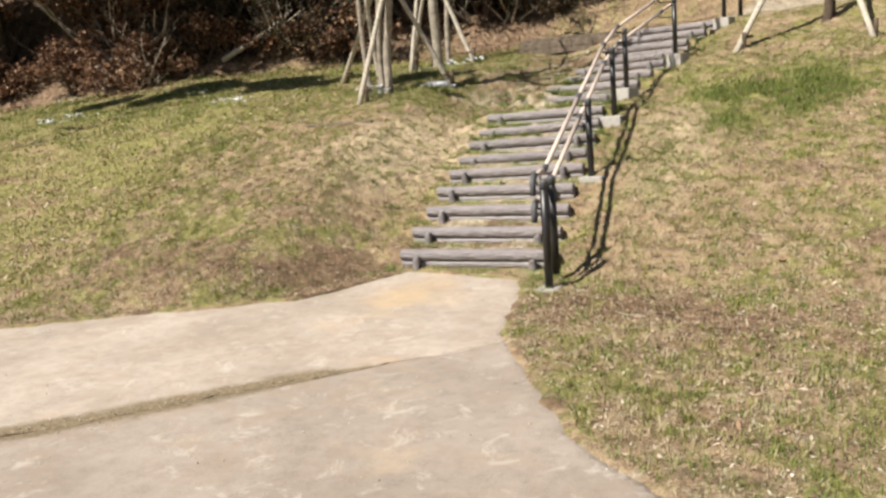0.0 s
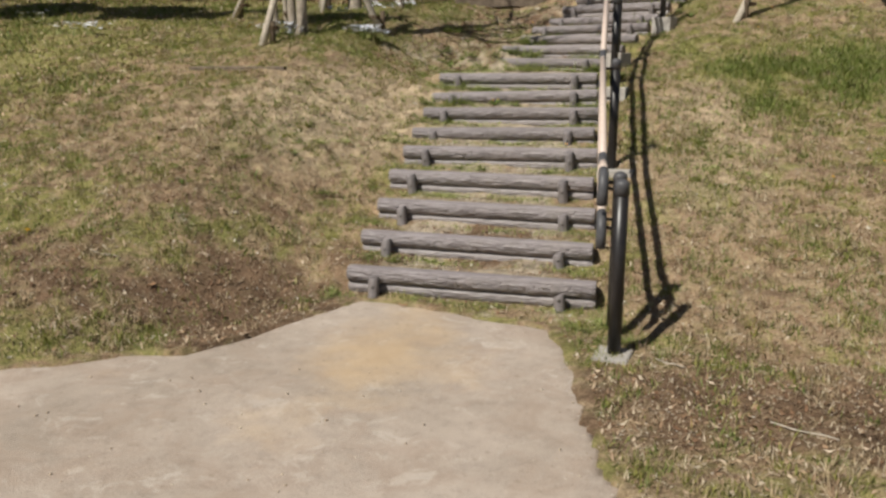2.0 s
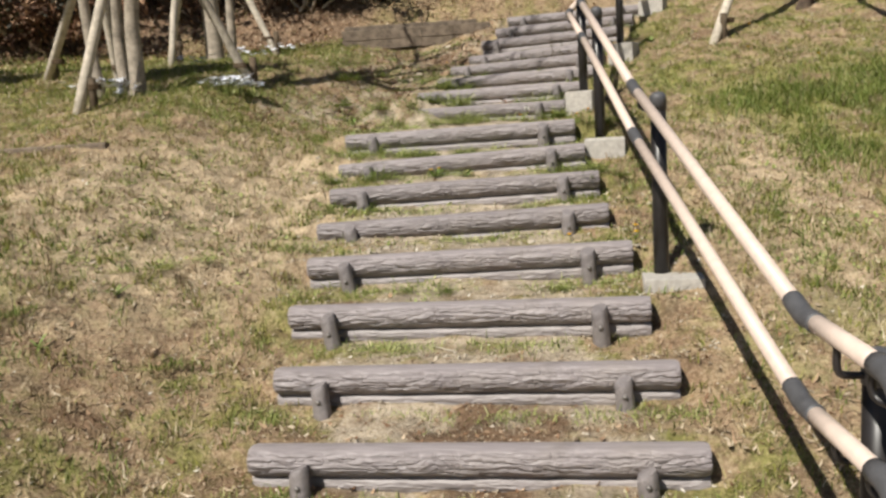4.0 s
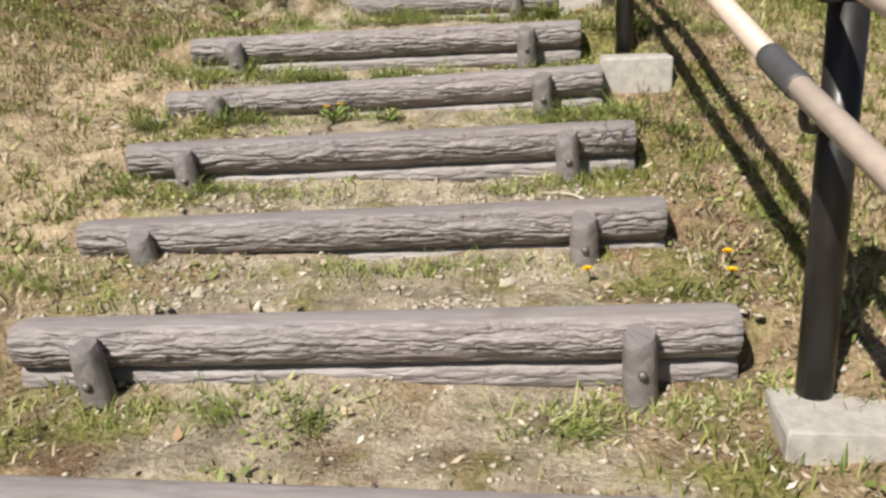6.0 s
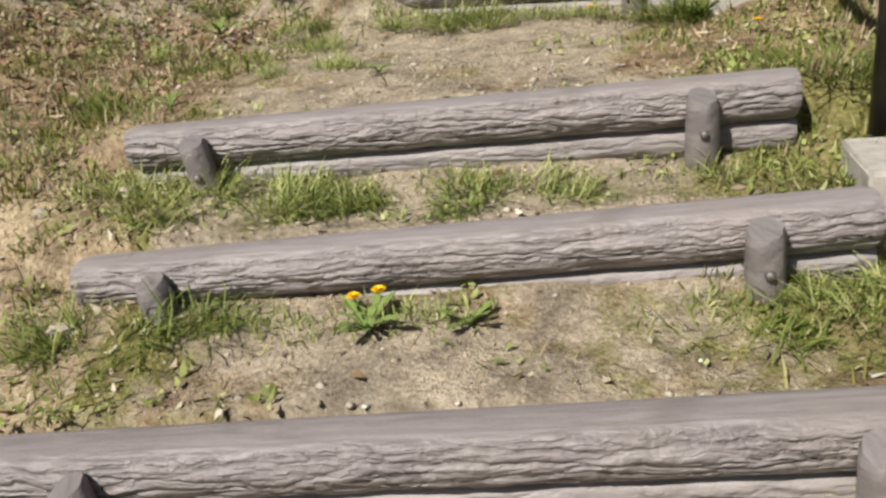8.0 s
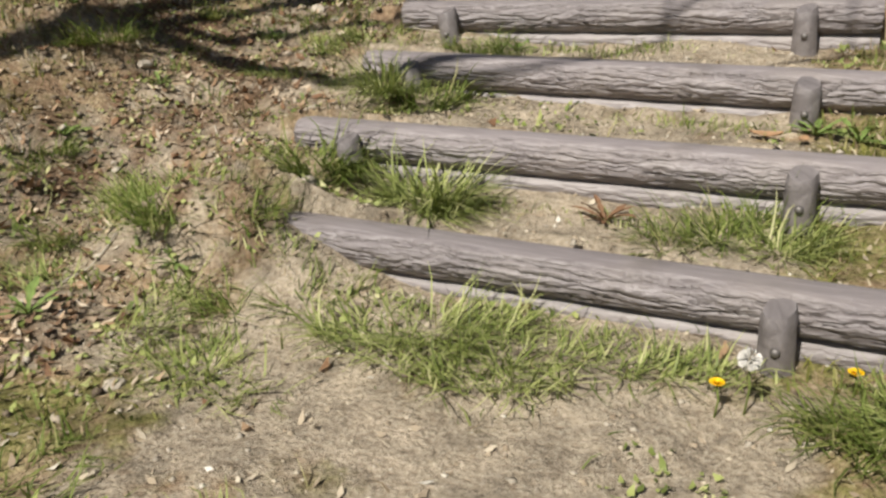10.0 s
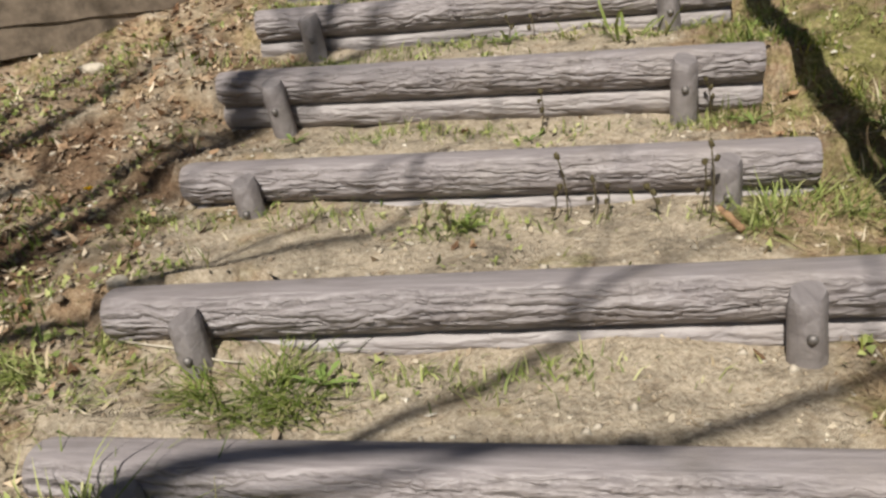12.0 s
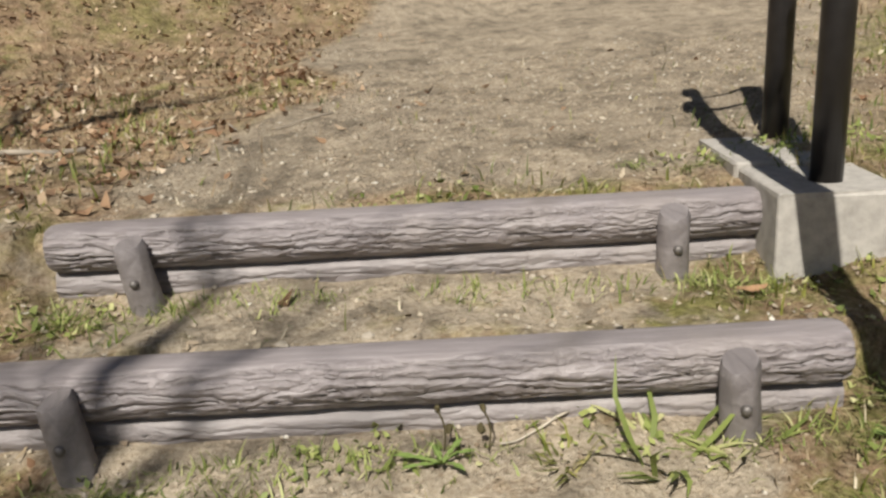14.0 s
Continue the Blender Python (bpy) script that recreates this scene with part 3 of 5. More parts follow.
# ---- log steps ----
def log_bmesh(radius, seed, ribs, nl, dense):
    """A cast log lying along x: wavy bark furrows all round, flattened and ribbed on top."""
    rng = random.Random(seed)
    bm = bmesh.new()
    angles, a = [], 0.0
    while a < 2 * math.pi - 0.02:
        angles.append(a)
        a += dense if 2.3 < a < 5.4 else (0.16 if a > 0.9 else 0.24)
    na = len(angles)
    layer, skin = bm.verts.layers.float.new("groove_shade"), bm.verts.layers.float.new("bark")
    off = Vector((rng.uniform(0, 50), rng.uniform(0, 50), rng.uniform(0, 50)))
    rings = []
    for i in range(nl + 1):
        x = -LOG / 2 + LOG * i / nl
        end = min(i, nl - i)
        ring = []
        for a in angles:
            cy, cz = math.cos(a), math.sin(a)
            q = Vector((0.0, cy, cz))
            warp = 2.6 * noise.noise(Vector((x * 7.5, a * 1.6, 0)) + off) + 1.2 * noise.noise(Vector((x * 19.0, a * 4.0, 3)) - off)
            bite = min(1.0, max(0.12, 0.6 + 1.3 * noise.noise(Vector((x * 9.0, 0, 0)) + q * 3.0 + off * 0.5)))
            furrow = max(0.0, 1 - abs(math.sin(a * 11.0 + warp)) * 2.3) * bite
            swell = noise.noise(Vector((x * 12.0, a * 2.6, 9)) + off)
            bark = 1.0 - smooth_top(cz)
            r = radius * (1 + 0.02 * noise.noise(Vector((x * 2.0, 0, 0)) + q + off)) + (0.0034 * swell - 0.0065 * furrow) * bark
            r += 0.0014 * noise.noise(Vector((x * 30.0, 0, 0)) + q * 9 + off) * bark
            if end < 3:
                r -= (0.007, 0.0026, 0.0007)[end]
            y, z = cy * r, cz * r
            if z > radius * 0.80:
                z = radius * 0.80 + (z - radius * 0.80) * 0.22
                z -= 0.0014 * (0.5 + 0.5 * math.sin(y * 700)) * ribs
            v = bm.verts.new((x, y, z))
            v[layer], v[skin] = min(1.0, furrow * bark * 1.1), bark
            ring.append(v)
        rings.append(ring)
    for a, b in zip(rings, rings[1:]):
        for k in range(na):
            bm.faces.new((a[k], b[k], b[(k + 1) % na], a[(k + 1) % na]))
    for ring in (rings[0], rings[-1][::-1]):
        for e in bm.faces.new(ring).edges:
            e.smooth = False
    bmesh.ops.recalc_face_normals(bm, faces=bm.faces)
    return bm


def smooth_top(cz):
    t = min(1.0, max(0.0, (cz - 0.55) / 0.3))
    return t * t * (3 - 2 * t)


def stake_bmesh(seed, height):
    """A short cast stake, a little knotty, cut aslant on top."""
    rng = random.Random(seed)
    bm = bmesh.new()
    n, sides, r0 = 14, 20, 0.034
    off = Vector((rng.uniform(0, 30), rng.uniform(0, 30), 0))
    rings = []
    for i in range(n + 1):
        z = -0.16 + (height + 0.16) * i / n
        ring = []
        for k in range(sides):
            a = 2 * math.pi * k / sides
            r = r0 * (1.03 - 0.06 * i / n) + 0.003 * noise.noise(Vector((math.cos(a) * 2, math.sin(a) * 2, z * 14)) + off)
            r -= 0.0022 * max(0.0, math.sin(a * 7 + 2 * noise.noise(Vector((0, 0, z * 9)) + off)))
            if i == n:
                r -= 0.004
            top = (0.010 * math.cos(a + 0.8)) if i >= n - 1 else 0.0
            ring.append(bm.verts.new((math.cos(a) * r, math.sin(a) * r, z + top)))
        rings.append(ring)
    for a, b in zip(rings, rings[1:]):
        for k in range(sides):
            bm.faces.new((a[k], a[(k + 1) % sides], b[(k + 1) % sides], b[k]))
    bm.faces.new(rings[0][::-1])
    for e in bm.faces.new(rings[-1]).edges:
        e.smooth = False
    return bm


def bolt_bmesh():
    """A round-headed bolt pointing along -y."""
    bm = bmesh.new()
    tube(bm, [(0, 0.01, 0), (0, -0.004, 0), (0, -0.0075, 0), (0, -0.0095, 0)], [0.0095, 0.0095, 0.0075, 0.003], 10)
    return bm


def build_log_step(seed, left=0.026, right=0.032):
    """A step: a cast log over a half-buried one, held by two bolted stakes. Its origin is the middle of the upper log's top."""
    root = thing("log_step", Matrix(), "grey-brown cast concrete log step held by two stakes", "step", "log steps of the hillside stairs")
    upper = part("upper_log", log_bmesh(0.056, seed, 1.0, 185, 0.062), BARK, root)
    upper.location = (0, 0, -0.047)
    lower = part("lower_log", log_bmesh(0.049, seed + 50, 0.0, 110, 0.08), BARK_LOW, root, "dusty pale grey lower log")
    lower.location, lower.rotation_euler = (0, 0.020, -0.130), (radians(25), 0, 0)
    for x, lean, h in ((-0.56, 5.0, left), (0.55, -2.0, right)):
        stake = part("stake", stake_bmesh(seed + int(x * 10), h), STAKE, root)
        stake.location, stake.rotation_euler = (x, -0.080, -0.052), (radians(-7 if x < 0 else -3), radians(lean), radians(seed * 25))
        for z in (-0.05,) if x < 0 else (-0.04,):
            bolt = part("bolt", bolt_bmesh(), BOLT, stake)
            bolt.location = Vector((0, -0.033, z))
            bolt.rotation_euler = (0, 0, radians(-seed * 25))
            bolt.location = Matrix.Rotation(radians(-seed * 25), 3, "Z") @ Vector((0, -0.0325, z))
    return root


STEP_KINDS = [build_log_step(1, 0.0, -0.02), build_log_step(2, 0.008, -0.005), build_log_step(3, 0.01, 0.012)] + [build_log_step(s) for s in (4, 5, 6)]
for i, (cx, cy, turn, top, tilt) in enumerate(STEPS):
    m = pose(cx, cy, top, 0, -tilt, turn)
    if i < 6:
        STEP_KINDS[i].matrix_world = m
    else:
        copy_thing(STEP_KINDS[3 + (i * 7) % 3], m)


# ---- handrail ----
def post_bmesh(height, r=0.033):
    bm = bmesh.new()
    tube(bm, [(0, 0, -0.02), (0, 0, height)], r, 20)
    return bm


def cap_bmesh(r=0.0355):
    bm = bmesh.new()
    tube(bm, [(0, 0, -0.05)] + [(0, 0, r * 0.75 * math.sin(a)) for a in (0, 0.3, 0.6, 0.9, 1.2, 1.5)], [r] + [max(0.002, r * math.cos(a)) for a in (0, 0.3, 0.6, 0.9, 1.2, 1.5)], 20)
    return bm


def lin(a, b, t):
    return tuple(p + (q - p) * t for p, q in zip(a, b))


# posts: x, y, foot, top
POSTS = [(1.654, -0.720, -0.105, 0.690), (1.628, -0.440, -0.06, 0.690), (1.458, 1.477, 0.437, 1.246), (1.330, 3.180, 1.020, 1.800),
         (1.285, 4.130, 1.330, 2.060), (1.690, 5.540, 1.745, 2.500), (2.190, 7.140, 2.275, 3.070), (2.395, 7.550, 2.285, 3.070)]
RAIL_LINE = [(1.560, -0.640, 0.735), (1.528, -0.280, 0.745), (1.363, 1.480, 1.290), (1.240, 3.150, 1.850), (1.195, 4.100, 2.100),
             (1.500, 5.560, 2.550), (1.960, 7.060, 3.090), (2.185, 7.560, 3.110)]


def build_handrail():
    root = thing("handrail", pose(1.5, 1.4, 0.4), "two-rail handrail, beige rails on dark brown posts", "handrail")
    base = root.matrix_world.translation
    for x, y, foot, top in POSTS:
        p = part("post", post_bmesh(top - foot), POST, root)
        p.location = Vector((x, y, foot)) - base
        c = part("cap", cap_bmesh(), CAP, p, "grey domed cap")
        c.location = (0, 0, top - foot)
    for drop in (0.0, 0.205):
        line = [Vector(q) - Vector((0, 0, drop)) for q in RAIL_LINE]
        for a, b in zip(line, line[1:]):
            bm = bmesh.new()
            tube(bm, [a - base, b - base], 0.0205, 16)
            part("rail", bm, RAIL, root)
        for i, q in enumerate(line):
            d0 = (line[i] - line[max(0, i - 1)]).normalized() if i else None
            d1 = (line[min(i + 1, len(line) - 1)] - line[i]).normalized() if i < len(line) - 1 else None
            bm = bmesh.new()
            if d0 is None or d1 is None:
                out = -d1 if d0 is None else d0
                flat = Vector((out.x, out.y, 0)).normalized()
                pts = [q - out * 0.03, q]
                for k in range(1, 8):
                    a = k / 7 * radians(100)
                    pts.append(q + flat * 0.075 * math.sin(a) + Vector((0, 0, -0.075 * (1 - math.cos(a)))))
                pts.append(pts[-1] + Vector((0, 0, -0.06)))
                tube(bm, [p - base for p in pts], 0.0245, 16)
                part("end_elbow", bm, CAP, root, "dark grey plastic elbow turned down")
            else:
                tube(bm, smoothed([q - d0 * 0.07 - base, q - d0 * 0.035 - base, q - base, q + d1 * 0.035 - base, q + d1 * 0.07 - base], 3), 0.0238, 16)
                part("joint_sleeve", bm, CAP, root, "dark grey plastic joint sleeve")
        for i, (x, y, foot, top) in enumerate(POSTS):
            j = max(0, min(i - 1, len(line) - 2))
            a, b = line[j], line[j + 1]
            span = b - a
            near = Vector((x, y, 0)) - Vector((a.x, a.y, 0))
            t = max(0.12, min(0.95, near.dot(Vector((span.x, span.y, 0))) / (span.x**2 + span.y**2)))
            q = a + span * t
            z = min(q.z - 0.06, top - 0.03)
            bm = bmesh.new()
            tube(bm, [p - base for p in smoothed([Vector((x, y, z)), lin(Vector((x, y, z)), Vector((q.x, q.y, z)), 0.75), Vector((q.x, q.y, z + 0.015)), q - Vector((0, 0, 0.012))], 4)], 0.0085, 8)
            part("bracket", bm, POST, root)
    return root


build_handrail()


def footing(x, y, z, wx, wy, h, turn, seed, label):
    rng = random.Random(seed)
    bm = bmesh.new()
    box(bm, (-wx / 2, -wy / 2, -h), (wx / 2, wy / 2, 0), 0.008, 0.0025, rng)
    ob = mesh_object("footing", bm, BLOCK, False)
    ob.matrix_world = pose(x, y, z, 0, 0, turn)
    return tagged(ob, label, "footing", "concrete footings of the handrail")


footing(1.648, -0.735, -0.128, 0.17, 0.20, 0.30, -6, 1, "low rough concrete footing under the end post")
footing(1.495, 1.405, 0.498, 0.25, 0.18, 0.35, -4, 2, "flat concrete footing sunk in the turf")
footing(1.345, 3.030, 1.030, 0.24, 0.22, 0.35, -5, 3, "pale concrete footing block beside a log step")
footing(1.285, 4.140, 1.340, 0.21, 0.21, 0.40, -26, 4, "pale concrete footing block at the landing")
footing(1.715, 5.530, 1.752, 0.22, 0.22, 0.40, -22, 5, "pale concrete footing block beside the steps")
footing(2.196, 7.167, 2.278, 0.255, 0.27, 0.45, -20.7, 6, "pale concrete footing block beside the top step")
footing(2.292, 7.452, 2.290, 0.25, 0.33, 0.45, -20.7, 8, "pale concrete footing block at the top of the steps")


# ---- timber edging and board ----
def plank(name, a, b, height, thick, seed):
    a, b = Vector(a), Vector(b)
    rng = random.Random(seed)
    n = 10
    bm = bmesh.new()
    length = (b - a).length
    rings = []
    for i in range(n + 1):
        x = length * i / n
        w = [rng.uniform(-0.004, 0.004) for _ in range(4)]
        rings.append([bm.verts.new((x, sy * thick / 2 + w[0] * 0.5, sz + w[k % 4])) for k, (sy, sz) in enumerate(((-1, 0), (1, 0), (1, height), (0.6, height + 0.006), (-0.6, height + 0.006), (-1, height)))])
    for p, q in zip(rings, rings[1:]):
        for k in range(6):
            bm.faces.new((p[k], q[k], q[(k + 1) % 6], p[(k + 1) % 6]))
    bm.faces.new(rings[0])
    bm.faces.new(rings[-1][::-1])
    bmesh.ops.recalc_face_normals(bm, faces=bm.faces)
    ob = mesh_object(name, bm, TIMBER, False)
    d = (b - a).normalized()
    ob.matrix_world = Matrix.Translation(a) @ d.to_track_quat("X", "Z").to_matrix().to_4x4()
    return ob


wall_root = thing("timber_edging", pose(0.0, 7.9, 1.98), "low retaining edge of stacked dark old boards", "edging")
for k, (z, y0, over) in enumerate(((2.035, 7.74, -0.05), (2.14, 7.735, 0.0), (2.205, 7.90, -0.16))):
    for a, b in (((0.42 + over, y0, z), (-0.36, y0 - 0.14, z - 0.01)), ((-0.365, y0 - 0.141, z - 0.005), (-1.25, y0 - 0.33, z - 0.02))):
        ob = plank("board", a, b, 0.105, 0.06, 5 + k)
        ob.parent = wall_root
        ob.matrix_parent_inverse = wall_root.matrix_world.inverted()
gz = lambda x, y: max(float(ground_z(np.array([x]), np.array([y]))[0]), PAVE_Z if pavement_depth(np.array([x]), np.array([y]))[0] > 0 else -9.0)
board = plank("edging_board", (-1.64, 2.63, gz(-1.64, 2.63) - 0.085), (-2.70, 2.75, gz(-2.70, 2.75) - 0.085), 0.11, 0.05, 31)
tagged(board, "short dark board let into the turf", "board")


# ---- trees ----
def limb(bm, start, direction, length, radius, rng, depth, twigs, gravity=0.02):
    """A wandering tapered branch with side branches."""
    p, d = Vector(start), Vector(direction).normalized()
    pts, rad = [p.copy()], [radius]
    n = max(4, int(length / 0.14))
    for i in range(n):
        d = (d + Vector((rng.gauss(0, 0.10), rng.gauss(0, 0.10), rng.gauss(0, 0.05) + gravity))).normalized()
        p = p + d * (length / n)
        pts.append(p.copy())
        rad.append(max(0.003, radius * (1 - 0.72 * (i + 1) / n)))
        if depth and i > n * 0.25 and rng.random() < twigs:
            side = Vector((rng.gauss(0, 1), rng.gauss(0, 1), rng.uniform(0.0, 0.8))).normalized()
            limb(bm, p, d * 0.55 + side * 0.75, length * rng.uniform(0.35, 0.6), rad[-1] * 0.62, rng, depth - 1, twigs * 0.85)
    tube(bm, pts, rad, 9 if radius > 0.03 else 6)


def bare_tree(x, y, stems, seed, material, label, height=2.1, boughs=()):
    """Leafless tree: stems as (dx, dy, lean x, lean y, radius)."""
    rng = random.Random(seed)
    z = gz(x, y) - 0.05
    root = thing("tree", pose(x, y, z), label, "tree", "bare young trees of the slope")
    for dx, dy, lx, ly, r in stems:
        bm = bmesh.new()
        pts = [(dx, dy, 0), (dx + lx * 0.1, dy + ly * 0.1, 0.15)]
        pts += [(dx + lx * t + 0.03 * math.sin(5 * t + seed), dy + ly * t + 0.03 * math.cos(4 * t), 0.15 + height * t) for t in (0.2, 0.4, 0.6, 0.8, 1.0)]
        pts = smoothed(pts, 4)
        tube(bm, pts, [r * (1.35 - 0.3 * min(1, i / 3)) if i < 4 else r * (1.05 - 0.35 * i / len(pts)) for i in range(len(pts))], 14)
        part("trunk", bm, material, root)
        if not boughs:
            bm = bmesh.new()
            top = pts[-1]
            for k in range(5):
                a = rng.uniform(0, 6.28) if k > 2 else (0.15, 0.75, -0.5)[k]
                limb(bm, top - Vector((0, 0, 0.06 * k)), (math.cos(a) * 0.75, math.sin(a) * 0.75, rng.uniform(0.5, 1.0)), rng.uniform(1.7, 2.7), r * 0.50, rng, 2, 0.24)
            part("branches", bm, material, root)
    for r, places in boughs:
        bm = bmesh.new()
        pts = smoothed(places, 5)
        tube(bm, pts, [r * (1 - 0.6 * i / len(pts)) for i in range(len(pts))], 9)
        for k in range(3 if places[-1][2] < 4.5 else 14):
            i = len(pts) - 1 - (4 * k if places[-1][2] < 4.5 else k)
            d = (pts[i] - pts[i - 1]).normalized()
            limb(bm, pts[i], d + Vector((rng.gauss(0, 0.45), rng.gauss(0, 0.45), 0.35)), rng.uniform(0.6, 1.2), r * 0.4, rng, 1, 0.3)
        part("bough", bm, material, root)
    return root


# boughs of the propped tree: radius, then places along it from the trunk
BOUGHS = [
    (0.046, ((0.24, 0.05, 2.20), (0.335, 0.245, 2.36), (0.51, 0.40, 2.57), (0.577, 0.73, 3.02), (0.17, 1.15, 3.85))),
    (0.024, ((0.577, 0.73, 3.02), (0.70, 0.815, 3.29), (0.88, 0.84, 3.71))),
    (0.020, ((0.51, 0.40, 2.57), (0.64, 0.60, 2.80), (0.75, 0.65, 3.02))),
    (0.028, ((0.335, 0.245, 2.30), (0.606, 0.16, 2.37), (0.72, 0.15, 2.53), (1.02, 0.014, 2.85), (1.435, -0.22, 3.29))),
    (0.042, ((0.335, 0.20, 2.30), (0.641, 0.03, 2.32), (0.83, -0.145, 2.44), (1.006, -0.305, 2.42), (1.31, -0.485, 2.70), (1.78, -0.91, 3.02))),
    (0.034, ((0.24, 0.05, 2.20), (0.38, -0.05, 3.0), (0.52, -0.20, 3.75), (0.70, -0.25, 4.4), (0.95, -0.1, 5.0))),
    (0.022, ((0.38, -0.05, 3.0), (0.62, 0.05, 3.7), (0.90, 0.02, 4.3), (1.2, -0.1, 4.9))),
]
bare_tree(-2.16, 4.08, [(0.02, 0.0, 0.22, 0.05, 0.060), (-0.13, 0.10, 0.05, 0.12, 0.05), (-0.24, -0.05, -0.12, 0.0, 0.042)], 4, TRUNK, "bare pale-barked young tree with three stems held by props", boughs=BOUGHS)
bare_tree(-2.45, 6.55, [(0, 0, 0.04, 0.1, 0.095), (0.14, 0.1, 0.22, 0.1, 0.05)], 9, TRUNK, "bare young tree with a pale thick trunk held by props")
bare_tree(3.62, 6.85, [(0, 0, 0.28, 0.1, 0.065), (0.10, 0.05, -0.10, 0.2, 0.04)], 15, TRUNK_DARK, "bare dark-barked young tree on the grassy slope")


def prop(foot, head, r, seed, stub=True):
    """A slanting support pole tied to a short stub in the ground."""
    foot, head = Vector(foot), Vector(head)
    root = thing("tree_prop", Matrix.Translation(foot), "weathered grey wooden prop leaning against a young tree", "tree prop", "props of the young trees")
    d = head - foot
    rng = random.Random(seed)
    bm = bmesh.new()
    pts = [d * t + Vector((rng.uniform(-1, 1), rng.uniform(-1, 1), 0)) * 0.006 for t in (-0.06, 0.1, 0.25, 0.4, 0.55, 0.7, 0.85, 1.0)]
    tube(bm, pts, [r * rng.uniform(0.94, 1.06) * (1.08 - 0.02 * i) for i in range(8)], 12)
    part("pole", bm, POLE, root)
    if stub:
        flat = Vector((d.x, d.y, 0)).normalized()
        bm = bmesh.new()
        s = flat * 0.06 + Vector((0.055, 0.02, 0))
        tube(bm, [s + Vector((0, 0, -0.15)), s + Vector((0, 0, 0.14)), s + Vector((0.004, 0, 0.25))], [0.032, 0.031, 0.029], 12)
        part("stub_post", bm, STUB, root, "short dark stub post")
        bm = bmesh.new()
        for k in range(3):
            ring = [d * 0.10 + Vector((math.cos(a) * 0.058, math.sin(a) * 0.052, k * 0.014 - 0.03)) + s * 0.5 for a in [2 * math.pi * j / 12 for j in range(13)]]
            tube(bm, ring, 0.006, 6)
        part("rope_tie", bm, ROPE, root, "dark fibre rope lashing")
    return root


def on_ground(x, y, dz=0.0):
    return (x, y, gz(x, y) + dz)


top1 = Vector(on_ground(-2.05, 4.12, 1.85))
for k, (x, y, dx, dy) in enumerate(((-2.36, 3.60, 0.12, 0.0), (-3.58, 5.25, 0.0, 0.05), (-1.44, 4.80, -0.1, -0.1), (-2.50, 4.55, -0.35, -0.1))):
    prop(on_ground(x, y), top1 + Vector((dx, dy, 0.06 * k)), 0.036, k)
top2 = Vector(on_ground(-2.42, 6.6, 1.9))
for k, (x, y, dx, dy) in enumerate(((-2.72, 6.05, -0.2, 0.0), (-1.75, 6.5, -0.2, 0.1), (-3.2, 7.1, 0.0, 0.0))):
    prop(on_ground(x, y), top2 + Vector((dx, dy, 0.05 * k)), 0.033, 20 + k)
top3 = Vector(on_ground(3.65, 6.8, 1.75))
for k, (x, y, dx, dy) in enumerate(((2.50, 5.57, -0.15, 0.0), (4.18, 5.72, -0.1, 0.05))):
    prop(on_ground(x, y), top3 + Vector((dx, dy, 0.05 * k)), 0.037, 30 + k)


# ---- woodland edge ----
BANK = lambda x: 9.7 + 0.30 * x


def leaf_cloud(centres, radii, count, size, rng, flat=0.75):
    """Leaf quads filling a set of uneven clumps: verts and faces."""
    c = np.array(centres)[rng.integers(0, len(centres), count)]
    r = np.array(radii)[rng.integers(0, len(radii), count)]
    d = rng.normal(size=(count, 3))
    d /= np.linalg.norm(d, axis=1)[:, None]
    p = c + d * (r * rng.uniform(0.25, 1.0, count) ** 0.6)[:, None] * np.array([1, 1, flat])
    u = rng.normal(size=(count, 3))
    u /= np.linalg.norm(u, axis=1)[:, None]
    w = np.cross(u, rng.normal(size=(count, 3)))
    w /= np.linalg.norm(w, axis=1)[:, None]
    s = size * rng.uniform(0.6, 1.4, count)[:, None]
    v = np.stack([p - u * s * 0.5, p + w * s * 0.28, p + u * s * 0.5, p - w * s * 0.28], 1).reshape(-1, 3)
    return v, np.arange(4 * count).reshape(-1, 4)


def woodland_tree(x, y, seed, height, crown_r, leaves, low=0.45, high=1.15, wide=1.0, girth=0.17):
    rng, nr = random.Random(seed), np.random.default_rng(seed)
    z = gz(x, y) - 0.1
    root = thing("woodland_tree", pose(x, y, z), "dark evergreen tree at the edge of the wood", "tree", "trees of the wood")
    bm = bmesh.new()
    lean = Vector((rng.uniform(-0.5, 0.5), rng.uniform(-0.5, 0.2), 0))
    pts = smoothed([lean * t + Vector((0.12 * math.sin(3 * t + seed), 0.1 * math.cos(4 * t), height * t)) for t in (0, 0.25, 0.5, 0.75, 1)], 4)
    tube(bm, pts, [girth * (1.2 - 0.85 * i / len(pts)) for i in range(len(pts))], 12)
    for k in range(5):
        a = rng.uniform(0, 6.28)
        limb(bm, pts[6 + 2 * k % 8], (math.cos(a), math.sin(a), 0.5), rng.uniform(1.2, 2.2), 0.055, rng, 1, 0.3)
    part("trunk", bm, TRUNK_DARK, root)
    centres = [(lean.x + rng.gauss(0, crown_r * 0.55 * wide), lean.y + rng.gauss(0, crown_r * 0.55), height * rng.uniform(low, high)) for _ in range(18)]
    v, f = leaf_cloud(centres, [crown_r * q for q in (0.3, 0.4, 0.5)], leaves, 0.20, nr)
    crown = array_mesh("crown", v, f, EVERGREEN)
    crown.parent = root


